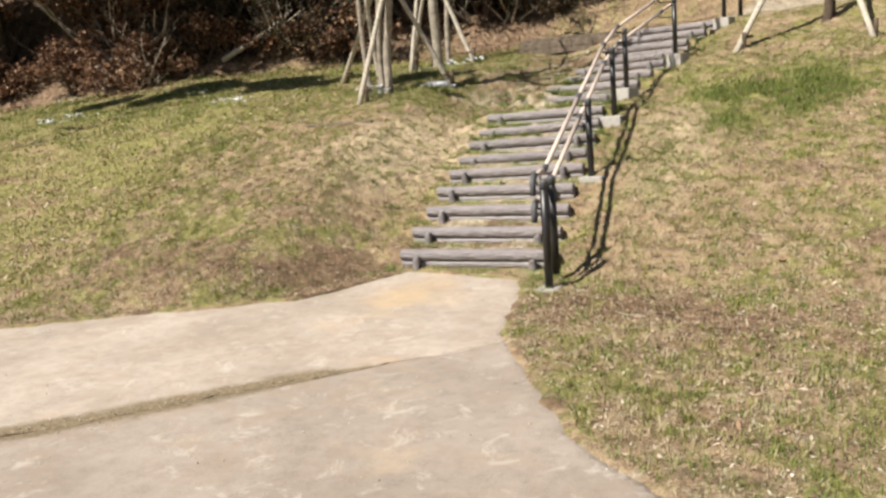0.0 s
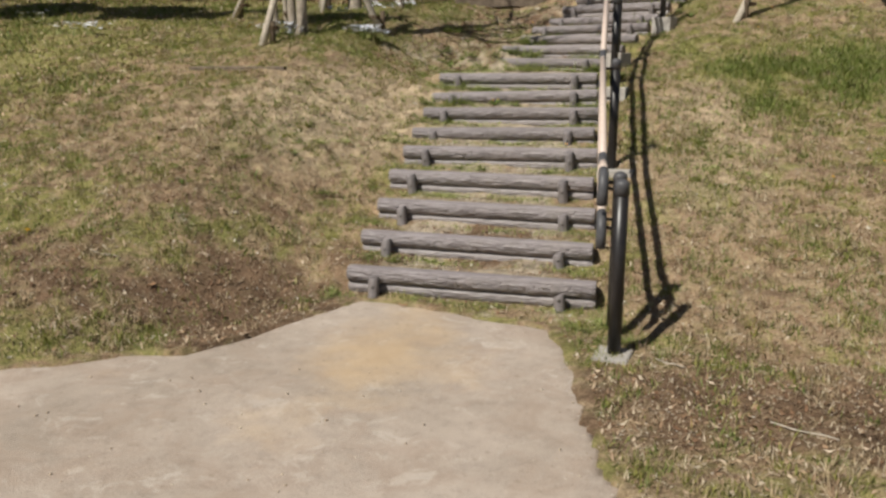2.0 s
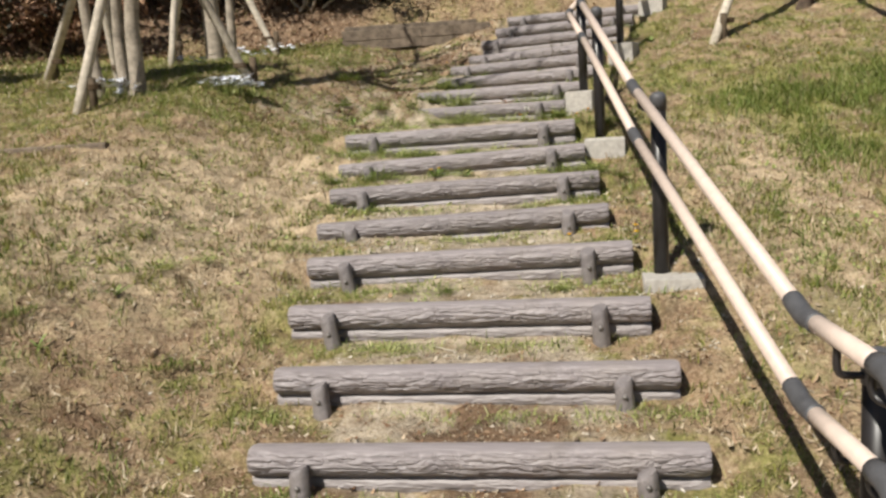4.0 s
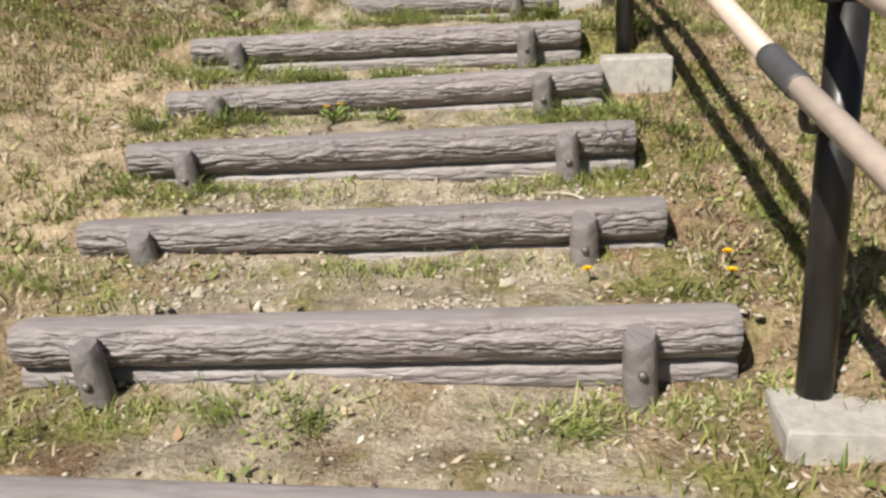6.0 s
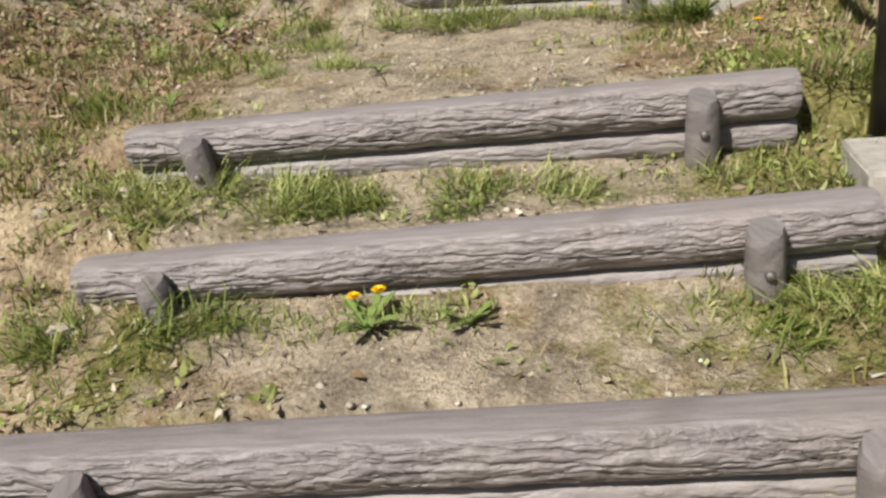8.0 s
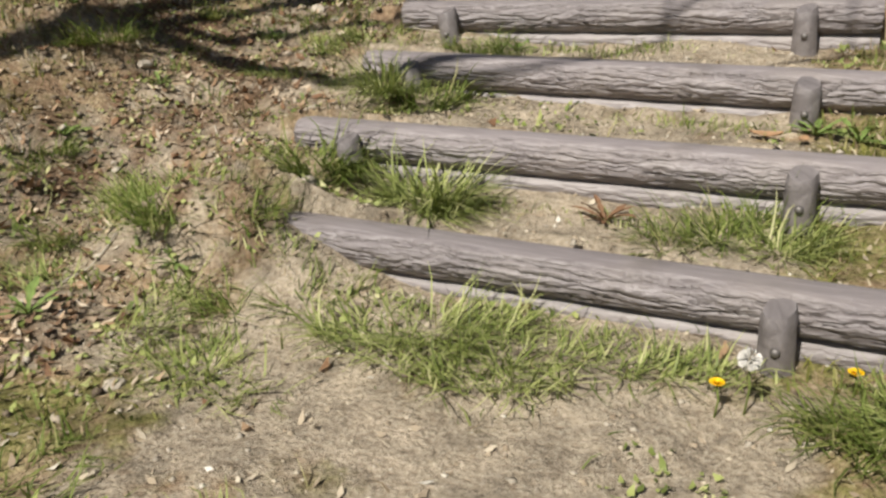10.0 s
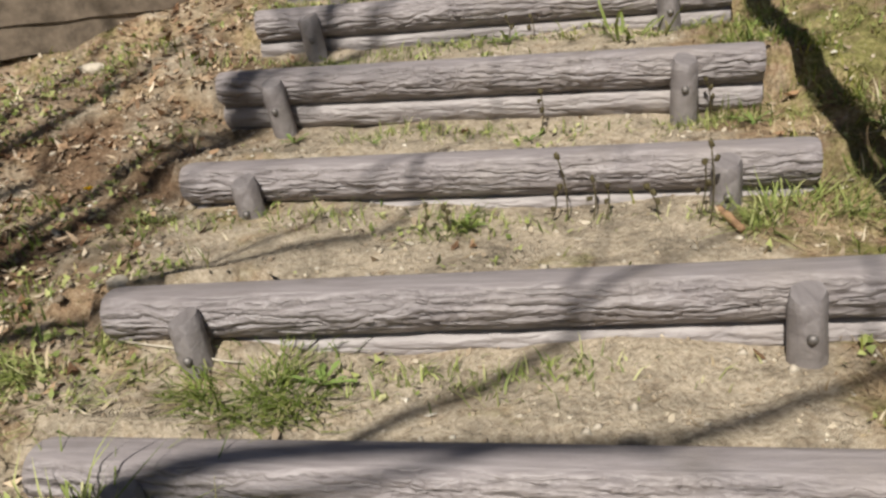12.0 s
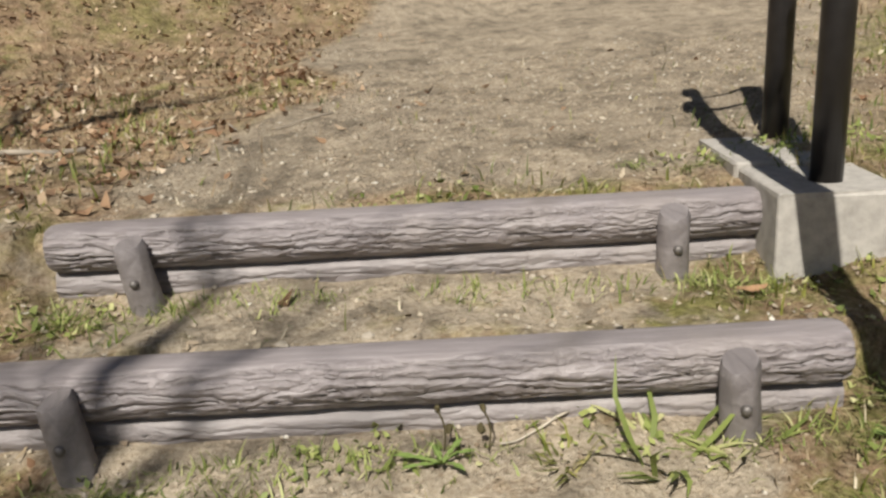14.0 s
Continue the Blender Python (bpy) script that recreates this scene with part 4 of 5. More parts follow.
def shrub(x, y, seed, r, h, leaves, material, label):
    rng, nr = random.Random(seed), np.random.default_rng(seed)
    z = gz(x, y) - 0.05
    root = thing("shrub", pose(x, y, z), label, "shrub", "shrubs of the wood's edge")
    for k in range(9):
        bm = bmesh.new()
        a = rng.uniform(0, 6.28)
        limb(bm, (rng.uniform(-0.2, 0.2), rng.uniform(-0.2, 0.2), -0.05), (math.cos(a) * 0.8, math.sin(a) * 0.8, rng.uniform(0.5, 1.4)), h * rng.uniform(0.7, 1.1), 0.026, rng, 2, 0.28)
        part("stem", bm, POLE if seed % 3 == 0 else TRUNK_DARK, root)
    centres = [(rng.gauss(0, r * 0.5), rng.gauss(0, r * 0.5), h * rng.uniform(0.1, 0.95)) for _ in range(13)]
    v, f = leaf_cloud(centres, [r * q for q in (0.22, 0.32, 0.45)], leaves, 0.085, nr)
    leaves_ob = array_mesh("foliage", v, f, material)
    leaves_ob.parent = root


rg = random.Random(77)
for k in range(9):
    x = -19.5 + 1.85 * k + rg.uniform(-0.4, 0.4)
    woodland_tree(x, BANK(x) + rg.uniform(1.0, 2.0), 100 + k, rg.uniform(4.4, 5.6), 2.3, 9500)
for k in range(8):
    x = -22 + 3.4 * k + rg.uniform(-0.6, 0.6)
    woodland_tree(x, BANK(x) + rg.uniform(6.0, 8.0), 140 + k, rg.uniform(4.5, 6.5), 2.6, 6000)
# unseen evergreen on the slope, added so its crown shades the foot of the bank
woodland_tree(-8.6, 1.7, 160, 6.6, 1.1, 30000, 0.94, 1.06, 3.0, 0.035)
for k in range(15):
    x = -20 + 1.35 * k + rg.uniform(-0.4, 0.4)
    brown = x < -8.5 or k % 4 == 0
    shrub(x, BANK(x) + rg.uniform(0.7, 1.9), 200 + k, rg.uniform(0.8, 1.2), rg.uniform(1.2, 2.0), 2600 if brown else 2600,
          RUSSET if brown else SHRUB_LEAF, "tangled shrub with dry brown leaves" if brown else "leafy shrub, darkened for the shade under the trees")
for k in range(13):
    x = -15.5 + 0.85 * k
    shrub(x, BANK(x) + rg.uniform(0.0, 1.2), 260 + k, rg.uniform(0.55, 0.9), rg.uniform(0.4, 1.3), 1700, RUSSET, "low shrub thick with russet dead leaves")
# dense dark shrubs stand in for the deep shade behind the props
for k in range(10):
    x = -8.2 + 0.75 * k
    shrub(x, BANK(x) + rg.uniform(1.2, 2.6), 240 + k, 1.0, rg.uniform(1.5, 2.1), 3600, SHRUB_LEAF, "leafy shrub, darkened for the shade under the trees")
for k, (x, y) in enumerate(((-10.5, 8.0), (-8.2, 8.1))):
    rr = random.Random(300 + k)
    bm = bmesh.new()
    limb(bm, (0, 0, 0.04), (1.0, -0.3, 0.32), 2.0, 0.07, rr, 1, 0.25, 0.0)
    ob = mesh_object("fallen_branch", bm, POLE)
    ob.location = on_ground(x, y)
    tagged(ob, "pale fallen branch lying on the leaf litter", "branch")


# ---- ground cover ----
nr = np.random.default_rng(5)


def scatter_places(count, x0, x1, y0, y1, keep):
    """Places in a stretch of the plan, kept by a chance that depends on the place."""
    x, y = nr.uniform(x0, x1, count), nr.uniform(y0, y1, count)
    ok = nr.uniform(0, 1, count) < keep(x, y)
    x, y = x[ok], y[ok]
    return x, y, ground_z(x, y)


def off_path(x, y):
    return pavement_depth(x, y) < -0.02


def clump(x, y, s, seed):
    return 0.5 + 0.5 * wave(x, y, s, seed) * 0.7 + 0.15 * wave(x, y, s * 3.1, seed + 1)


def cover(x, y):
    """How much turf stands at a place, and how green it is."""
    m = ground_masks(x, y)
    turf = np.clip(1.0 - 2.2 * np.clip(m["soil"], 0, 1) - 0.5 * np.clip(m["dark"], 0, 1) - m["gravel"] - 0.6 * m["leaf"], 0.03, 1.0)
    green = np.clip(m["green"], 0.03, 1.0)
    return turf * off_path(x, y), green


def blade_mesh(name, x, y, z, height, width, lean, material, label, category):
    """Bent three-sided blades standing or lying at the places."""
    n = len(x)
    a = nr.uniform(0, 2 * np.pi, n)
    h = height * nr.uniform(0.45, 1.4, n)
    t = np.abs(nr.normal(lean, 0.35, n))
    w = width * nr.uniform(0.6, 1.3, n)
    face = a + np.pi / 2 + nr.normal(0, 0.5, n)
    base = np.stack([x, y, z - 0.004], -1)
    out = np.stack([np.cos(a), np.sin(a), np.zeros(n)], -1)
    across = np.stack([np.cos(face), np.sin(face), np.zeros(n)], -1) * (w / 2)[:, None]
    mid = base + out * (h * 0.5 * np.sin(t * 0.7))[:, None] + np.array([0, 0, 1.0]) * (h * 0.5 * np.cos(t * 0.7))[:, None]
    tip = mid + out * (h * 0.5 * np.sin(np.minimum(t * 1.3, 1.75)))[:, None] + np.array([0, 0, 1.0]) * (h * 0.5 * np.cos(np.minimum(t * 1.3, 1.75)))[:, None]
    tip[:, 2] = np.maximum(tip[:, 2], z + 0.003)
    v = np.stack([base - across, base + across, mid + across * 0.8, mid - across * 0.8, tip], 1).reshape(-1, 3)
    k = 5 * np.arange(n)[:, None]
    f = np.concatenate([k + np.array([0, 1, 2]), k + np.array([0, 2, 3]), k + np.array([3, 2, 4])])
    ob = array_mesh(name, v, f, material)
    return tagged(ob, label, category, kind="stuff")


def flake_mesh(name, x, y, z, size, ratio, material, label, category, tilt=0.35, curl=0.2):
    """Small bent chips and leaves lying on the ground."""
    n = len(x)
    a = nr.uniform(0, 2 * np.pi, n)
    s = size * nr.uniform(0.45, 1.6, n)
    u = np.stack([np.cos(a), np.sin(a), nr.normal(0, tilt, n)], -1) * (s / 2)[:, None]
    w = np.stack([-np.sin(a), np.cos(a), nr.normal(0, tilt, n)], -1) * (s * ratio / 2)[:, None]
    c = np.stack([x, y, z + 0.002 + 0.25 * s * tilt], -1)
    lift = np.zeros((n, 3))
    lift[:, 2] = curl * s * nr.uniform(-0.3, 1.0, n)
    v = np.stack([c - u + lift, c - w, c + w, c + u + lift], 1).reshape(-1, 3)
    k = 4 * np.arange(n)[:, None]
    f = np.concatenate([k + np.array([0, 1, 2]), k + np.array([1, 3, 2])])
    ob = array_mesh(name, v, f, material)
    return tagged(ob, label, category, kind="stuff")


def pebble_mesh(name, x, y, z, size, material, label):
    """Angular crumbs of soil and gravel."""
    n = len(x)
    dirs = np.array([(1, 0, 0), (-1, 0, 0), (0, 1, 0), (0, -1, 0), (0, 0, 1), (0, 0, -1)], float)
    s = size * nr.uniform(0.4, 1.0, n) ** 1.5
    a = nr.uniform(0, 2 * np.pi, n)
    v = dirs[None] * s[:, None, None] * nr.uniform(0.55, 1.15, (n, 6, 1)) * np.array([1.0, 0.8, 0.55])
    ca, sa = np.cos(a)[:, None], np.sin(a)[:, None]
    v = np.stack([v[..., 0] * ca - v[..., 1] * sa, v[..., 0] * sa + v[..., 1] * ca, v[..., 2]], -1)
    v = v + nr.normal(0, 0.12, v.shape) * s[:, None, None] + np.stack([x, y, z + s * 0.15], -1)[:, None]
    tri = np.array([(0, 2, 4), (2, 1, 4), (1, 3, 4), (3, 0, 4), (2, 0, 5), (1, 2, 5), (3, 1, 5), (0, 3, 5)])
    f = (6 * np.arange(n)[:, None, None] + tri).reshape(-1, 3)
    ob = array_mesh(name, v.reshape(-1, 3), f, material)
    return tagged(ob, label, "gravel", kind="stuff")


NEAR = (-3.2, 4.2, -4.2, 9.2)
def dry_chance(x, y):
    turf, green = cover(x, y)
    return turf * (0.2 + 0.8 * patch(x, y, 4.0, 11)) * (1 - 0.7 * green)


x, y, z = scatter_places(290000, *NEAR, dry_chance)
blade_mesh("dry_grass", x, y, z, 0.034, 0.0042, 1.05, DRY, "short straw-coloured dead turf on the slope", "grass")
x, y, z = scatter_places(330000, *NEAR, lambda x, y: cover(x, y)[0] * cover(x, y)[1] * np.clip(4.0 * patch(x, y, 9.0, 12, 2) - 1.6, 0, 1))
blade_mesh("green_grass", x, y, z, 0.046, 0.0045, 0.8, GRASS, "short olive-green grass among the dead turf", "grass")
x, y, z = scatter_places(60000, -13.0, -3.2, -5.0, 10.5, lambda x, y: cover(x, y)[0] * 0.9)
blade_mesh("dry_grass", x, y, z, 0.05, 0.012, 1.0, DRY, "straw-coloured dead turf on the far slope", "grass")
x, y, z = scatter_places(90000, -13.0, -3.2, -5.0, 10.5, lambda x, y: cover(x, y)[0] * np.clip(cover(x, y)[1] + 0.25, 0, 1) * 0.8)
blade_mesh("green_grass", x, y, z, 0.05, 0.011, 0.7, GRASS, "green grass on the far slope", "grass")
x, y, z = scatter_places(40000, 4.2, 8.5, -7.5, 12.0, lambda x, y: cover(x, y)[0])
blade_mesh("dry_grass", x, y, z, 0.05, 0.011, 1.0, DRY, "straw-coloured dead turf beside the path", "grass")
x, y, z = scatter_places(30000, 4.2, 8.5, -7.5, 12.0, lambda x, y: cover(x, y)[0] * cover(x, y)[1])
blade_mesh("green_grass", x, y, z, 0.05, 0.010, 0.7, GRASS, "green grass beside the path", "grass")
def lush_chance(x, y):
    lump = lambda cx, cy, rx, ry: np.exp(-(((x - cx) / rx) ** 2 + ((y - cy) / ry) ** 2))
    m = lump(2.75, 3.85, 0.55, 0.40) + lump(3.6, 4.2, 0.65, 0.55) + 0.75 * lump(2.75, 2.95, 0.38, 0.50) + 0.5 * lump(3.3, 3.3, 0.5, 0.4)
    return np.clip(1.6 * m - 0.2, 0, 1) * np.clip(6.0 * patch(x, y, 2.6, 14, 3) - 2.3, 0, 1)


x, y, z = scatter_places(80000, 1.9, 4.9, 1.9, 5.8, lush_chance)
blade_mesh("lush_grass", x, y, z, 0.075, 0.006, 0.75, TURF, "thick dark green grass patch on the slope", "grass")
x, y, z = scatter_places(260000, *NEAR, lambda x, y: cover(x, y)[0] * np.clip(9.0 * patch(x, y, 4.0, 15, 3) - 5.1 + 1.6 * smooth01(3.0, 4.2, y) * smooth01(-0.6, -1.4, x), 0, 1) * (1 - np.exp(-(((x + 0.85) / 0.7) ** 2 + ((y - 2.9) / 0.8) ** 2))))
blade_mesh("green_grass", x, y, z, 0.05, 0.0045, 0.7, TURF, "clumps of darker green grass in the turf", "grass")
x, y, z = scatter_places(60000, -12.0, -3.2, 2.0, 8.5, lambda x, y: cover(x, y)[0] * np.clip(5.0 * patch(x, y, 1.6, 16, 3) - 2.2, 0, 1))
blade_mesh("green_grass", x, y, z, 0.06, 0.012, 0.7, TURF, "darker green grass on the far slope", "grass")
x, y, z = scatter_places(70000, *NEAR, lambda x, y: (0.25 + 0.5 * cover(x, y)[0]) * off_path(x, y) * (0.2 + 0.8 * clump(x, y, 4.0, 0.9)) * (1 - 0.6 * ground_masks(x, y)["gravel"]))
flake_mesh("grass_thatch", x, y, z, 0.021, 0.4, CHIPS, "pale chips of dead grass and bark on the soil", "debris")
x, y, z = scatter_places(16000, *NEAR, lambda x, y: off_path(x, y) * np.clip(0.8 - 1.4 * ground_masks(x, y)["soil"], 0.08, 1))
flake_mesh("straw_bits", x, y, z, 0.055, 0.055, DRY, "thin bits of straw lying about", "debris", 0.15, 0.1)
x, y, z = scatter_places(26000, *NEAR, lambda x, y: np.clip(0.6 * ground_masks(x, y)["dark"] + 0.7 * ground_masks(x, y)["soil"] * (np.abs(x + 0.8) < 0.9) * (y > 4.4), 0, 1) * off_path(x, y))
pebble_mesh("dark_soil_crumbs", x, y, z, 0.013, CRUMB, "crumbs and clods of dark bare soil")
x, y, z = scatter_places(5000, *NEAR, lambda x, y: off_path(x, y) * (0.04 + 0.16 * (y < 3.5) + np.exp(-(((x - 2.5) / 0.8) ** 2 + ((y + 1.1) / 0.6) ** 2))))
flake_mesh("pale_chips", x, y, z, 0.020, 0.40, CHIPS, "bleached scraps of bark and straw on the turf", "debris", 0.3, 0.3)
x, y = nr.uniform(-3.0, 3.0, 60000), nr.uniform(-4.6, 0.0, 60000)
rim, joint = pavement_depth(x, y), (y + 2.06) - (x - 1.76)
ok = (rim > 0.0) & (nr.uniform(0, 1, 60000) < 0.75 * np.exp(-rim / 0.05) * patch(x, y, 4.0, 21) + 0.55 * np.exp(-((joint - 0.02) / 0.14) ** 2) * (x < 1.0) * patch(x, y, 5.0, 22) + 0.008)
pebble_mesh("rim_crumbs", x[ok], y[ok], np.full(ok.sum(), PAVE_Z + 0.002), 0.009, CHIPS, "crumbs of soil washed onto the paving")
x, y, z = scatter_places(3500, *NEAR, lambda x, y: off_path(x, y) * (0.10 + 0.5 * ground_masks(x, y)["dark"] + ground_masks(x, y)["leaf"]))
flake_mesh("dead_leaves", x, y, z, 0.03, 0.55, LITTER, "brown dead leaves scattered on the ground", "leaves", 0.4, 0.5)
x, y, z = scatter_places(100000, -20, -2.0, 3.0, 14.0, lambda x, y: ground_masks(x, y)["leaf"])
flake_mesh("leaf_litter", x, y, z, 0.046, 0.6, RUSSET, "thick brown leaf litter on the woodland bank", "leaves", 0.4, 0.6)
x, y, z = scatter_places(90000, *NEAR, lambda x, y: np.clip(0.14 + 0.9 * ground_masks(x, y)["soil"] + 0.95 * ground_masks(x, y)["gravel"] + 0.6 * ground_masks(x, y)["dark"], 0, 1) * off_path(x, y))
pebble_mesh("soil_crumbs", x, y, z, 0.009, CHIPS, "small gravel and crumbs of dry soil")
x, y, z = scatter_places(13000, -0.9, 3.2, 0.0, 10.0, lambda x, y: np.clip(0.05 + ground_masks(x, y)["soil"] + 0.4 * ground_masks(x, y)["gravel"], 0, 1) * 0.35)
pebble_mesh("gravel", x, y, z, 0.016, STONE, "loose grey gravel stones on the treads")
x, y, z = scatter_places(4500, -1.3, 0.6, 4.2, 7.4, lambda x, y: off_path(x, y) * (stair_frame(x, y)[3] > -0.1) * np.clip(3.0 * patch(x, y, 3.0, 41) - 0.9, 0, 1))
pebble_mesh("gravel", x, y, z, 0.020, CLOD, "loose angular stones on the bare soil")
x, y, z = scatter_places(50000, -1.5, 2.7, 1.2, 7.6, lambda x, y: np.clip(8.0 * patch(x, y, 4.5, 17, 3) - 4.7 + 1.0 * (x < 0.2) * (y > 4.3) + 0.8 * (np.maximum(stair_frame(x, y)[3], stair_frame(x, y)[4]) > 0), 0, 1))
flake_mesh("low_weeds", x, y, z + 0.006, 0.0155, 0.55, LUSH, "low broad-leaved green weeds on the soil", "weeds", 0.55, 0.4)
x, y, z = scatter_places(48000, -3.2, 4.2, -2.6, 1.0, lambda x, y: off_path(x, y) * (0.03 + 0.55 * ground_masks(x, y)["dark"] * patch(x, y, 6.0, 44)))
flake_mesh("dead_leaves", x, y, z, 0.022, 0.45, LITTER, "red-brown scraps of dead leaves on bare soil", "leaves", 0.35, 0.4)
x, y, z = scatter_places(26000, -3.2, 4.2, -2.6, 1.0, lambda x, y: off_path(x, y) * (0.05 + 0.6 * ground_masks(x, y)["dark"] * np.clip(4 * patch(x, y, 5.0, 45) - 1.7, 0, 1)))
blade_mesh("dry_grass", x, y, z, 0.04, 0.0045, 1.1, DRY, "bleached dead grass lying over the bare soil", "grass")
x, y, z = scatter_places(16000, -3.0, 2.2, 7.8, 11.5, lambda x, y: np.clip(ground_masks(x, y)["leaf"] + 0.15, 0, 1) * (1 - 0.95 * ground_masks(x, y)["gravel"]))
flake_mesh("leaf_litter", x, y, z, 0.032, 0.5, THATCH, "tan and brown leaf litter beside the gravel path", "leaves", 0.35, 0.5)
x, y, z = scatter_places(9000, -2.4, 2.2, 7.8, 11.5, lambda x, y: (1 - 0.97 * ground_masks(x, y)["gravel"]) * np.clip(3 * patch(x, y, 1.8, 91) - 1.0, 0, 1))
flake_mesh("leaf_litter", x, y, z, 0.034, 0.55, LITTER, "dark brown leaves among the litter beside the path", "leaves", 0.35, 0.5)
x, y, z = scatter_places(16000, -3.0, 2.2, 7.8, 11.5, lambda x, y: np.clip(3.5 * patch(x, y, 2.5, 51) - 1.4, 0, 1) * (1 - 0.97 * ground_masks(x, y)["gravel"]))
blade_mesh("dry_grass", x, y, z, 0.05, 0.005, 1.0, DRY, "dead grass among the litter beside the path", "grass")
x, y, z = scatter_places(9000, -3.0, 2.2, 7.8, 11.5, lambda x, y: np.clip(3.5 * patch(x, y, 2.0, 52) - 1.7, 0, 1) * (1 - 0.97 * ground_masks(x, y)["gravel"]))
blade_mesh("green_grass", x, y, z, 0.045, 0.005, 0.8, GRASS, "sparse green grass beside the gravel path", "grass")
x, y, z = scatter_places(4200, -0.3, 1.6, 0.9, 2.9, lambda x, y: np.clip(4.0 * patch(x, y, 3.5, 61) - 1.7, 0, 1) * (y < 2.2 + 0.4 * patch(x, y, 5.0, 62)))
pebble_mesh("gravel", x, y, z, 0.016, STONE, "pale grey gravel stones loose on the lower treads")
x, y, z = scatter_places(80000, -3.6, 4.4, -3.6, 4.2, lambda x, y: off_path(x, y) * (1 - 0.8 * ground_masks(x, y)["dark"]) * (1 - 0.6 * ground_masks(x, y)["green"]) * (np.maximum(stair_frame(x, y)[3], stair_frame(x, y)[4]) > 0.0) * np.clip(2.6 * patch(x, y, 2.4, 81) - 0.75, 0, 1) * (0.35 + 0.65 * smooth01(2.6, 0.8, y)))
flake_mesh("thatch", x, y, z, 0.036, 0.16, THATCH, "flattened tan and red-brown thatch of dead grass", "debris", 0.4, 0.25)
x, y, z = scatter_places(40000, -13.0, -3.2, -5.0, 7.5, lambda x, y: off_path(x, y) * np.clip(2.6 * patch(x, y, 2.0, 82) - 0.8, 0, 1))
flake_mesh("thatch", x, y, z, 0.055, 0.25, THATCH, "pale flattened thatch on the far slope", "debris", 0.4, 0.25)
left_bank = lambda x, y: (stair_frame(x, y)[3] > 0.02) * np.clip(3.0 * patch(x, y, 3.0, 85) - 0.9, 0, 1)
x, y, z = scatter_places(12000, -1.8, 0.5, 3.6, 7.7, left_bank)
flake_mesh("thatch", x, y, z, 0.030, 0.30, THATCH, "dead straw and leaf scraps on the bare bank", "debris", 0.4, 0.3)
x, y, z = scatter_places(5000, -1.8, 0.5, 3.6, 7.7, left_bank)
flake_mesh("dead_leaves", x, y, z, 0.030, 0.5, LITTER, "brown leaf scraps on the bare bank", "leaves", 0.4, 0.4)
seeds = scatter_places(420, -1.9, 0.4, 3.6, 7.4, lambda x, y: (stair_frame(x, y)[3] > 0.06) * np.clip(4.0 * patch(x, y, 1.8, 86) - 1.6, 0, 1))
x, y = (np.repeat(v, 26) + nr.normal(0, 0.03, len(v) * 26) for v in seeds[:2])
blade_mesh("turf_clumps", x, y, ground_z(x, y), 0.045, 0.0050, 0.8, TURF, "small dark green clumps of grass on the bare bank", "grass")
# turf standing in small separate clumps
for count, share, material, high, label in ((5200, 24, DRY, 0.055, "straw-coloured clumps of dead grass on the slope"), (4600, 26, GRASS, 0.050, "olive clumps of living grass on the slope"), (3200, 24, TURF, 0.045, "fresh green clumps of grass on the slope")):
    seeds = scatter_places(count, -4.4, 4.6, -3.4, 6.2, lambda x, y: cover(x, y)[0] * (1 - 0.75 * ground_masks(x, y)["dark"]) * (np.maximum(stair_frame(x, y)[3], stair_frame(x, y)[4]) > 0.05) * np.clip(0.15 + 1.3 * patch(x, y, 1.5, 71) - 0.2, 0, 1))
    x, y = (np.repeat(v, share) + nr.normal(0, 0.024, len(v) * share) for v in seeds[:2])
    ok = off_path(x, y)
    x, y = x[ok], y[ok]
    blade_mesh("turf_clumps", x, y, ground_z(x, y), high, 0.0048, 0.75, material, label, "grass")
# low weeds at the foot of the logs
fx, fy = [], []
for i, (cx, cy, turn, top, tilt) in enumerate(STEPS):
    a = radians(turn)
    n = 2000 if i < 10 else 1200
    s, d = nr.uniform(-0.85, 0.85, n), -0.09 - np.abs(nr.normal(0, 0.045, n))
    keep = nr.uniform(0, 1, n) < np.clip(1.6 * clump(s + 3.1 * i, s * 0 + i * 1.7, 7.0, 0.4 + i) - 0.45, 0, 1)
    s, d = s[keep], d[keep]
    fx.append(cx + s * math.cos(a) - d * math.sin(a))
    fy.append(cy + s * math.sin(a) + d * math.cos(a))
fx, fy = np.concatenate(fx), np.concatenate(fy)
blade_mesh("step_weeds", fx, fy, ground_z(fx, fy), 0.042, 0.0038, 0.9, LUSH, "low green weeds at the foot of the log steps", "weeds")


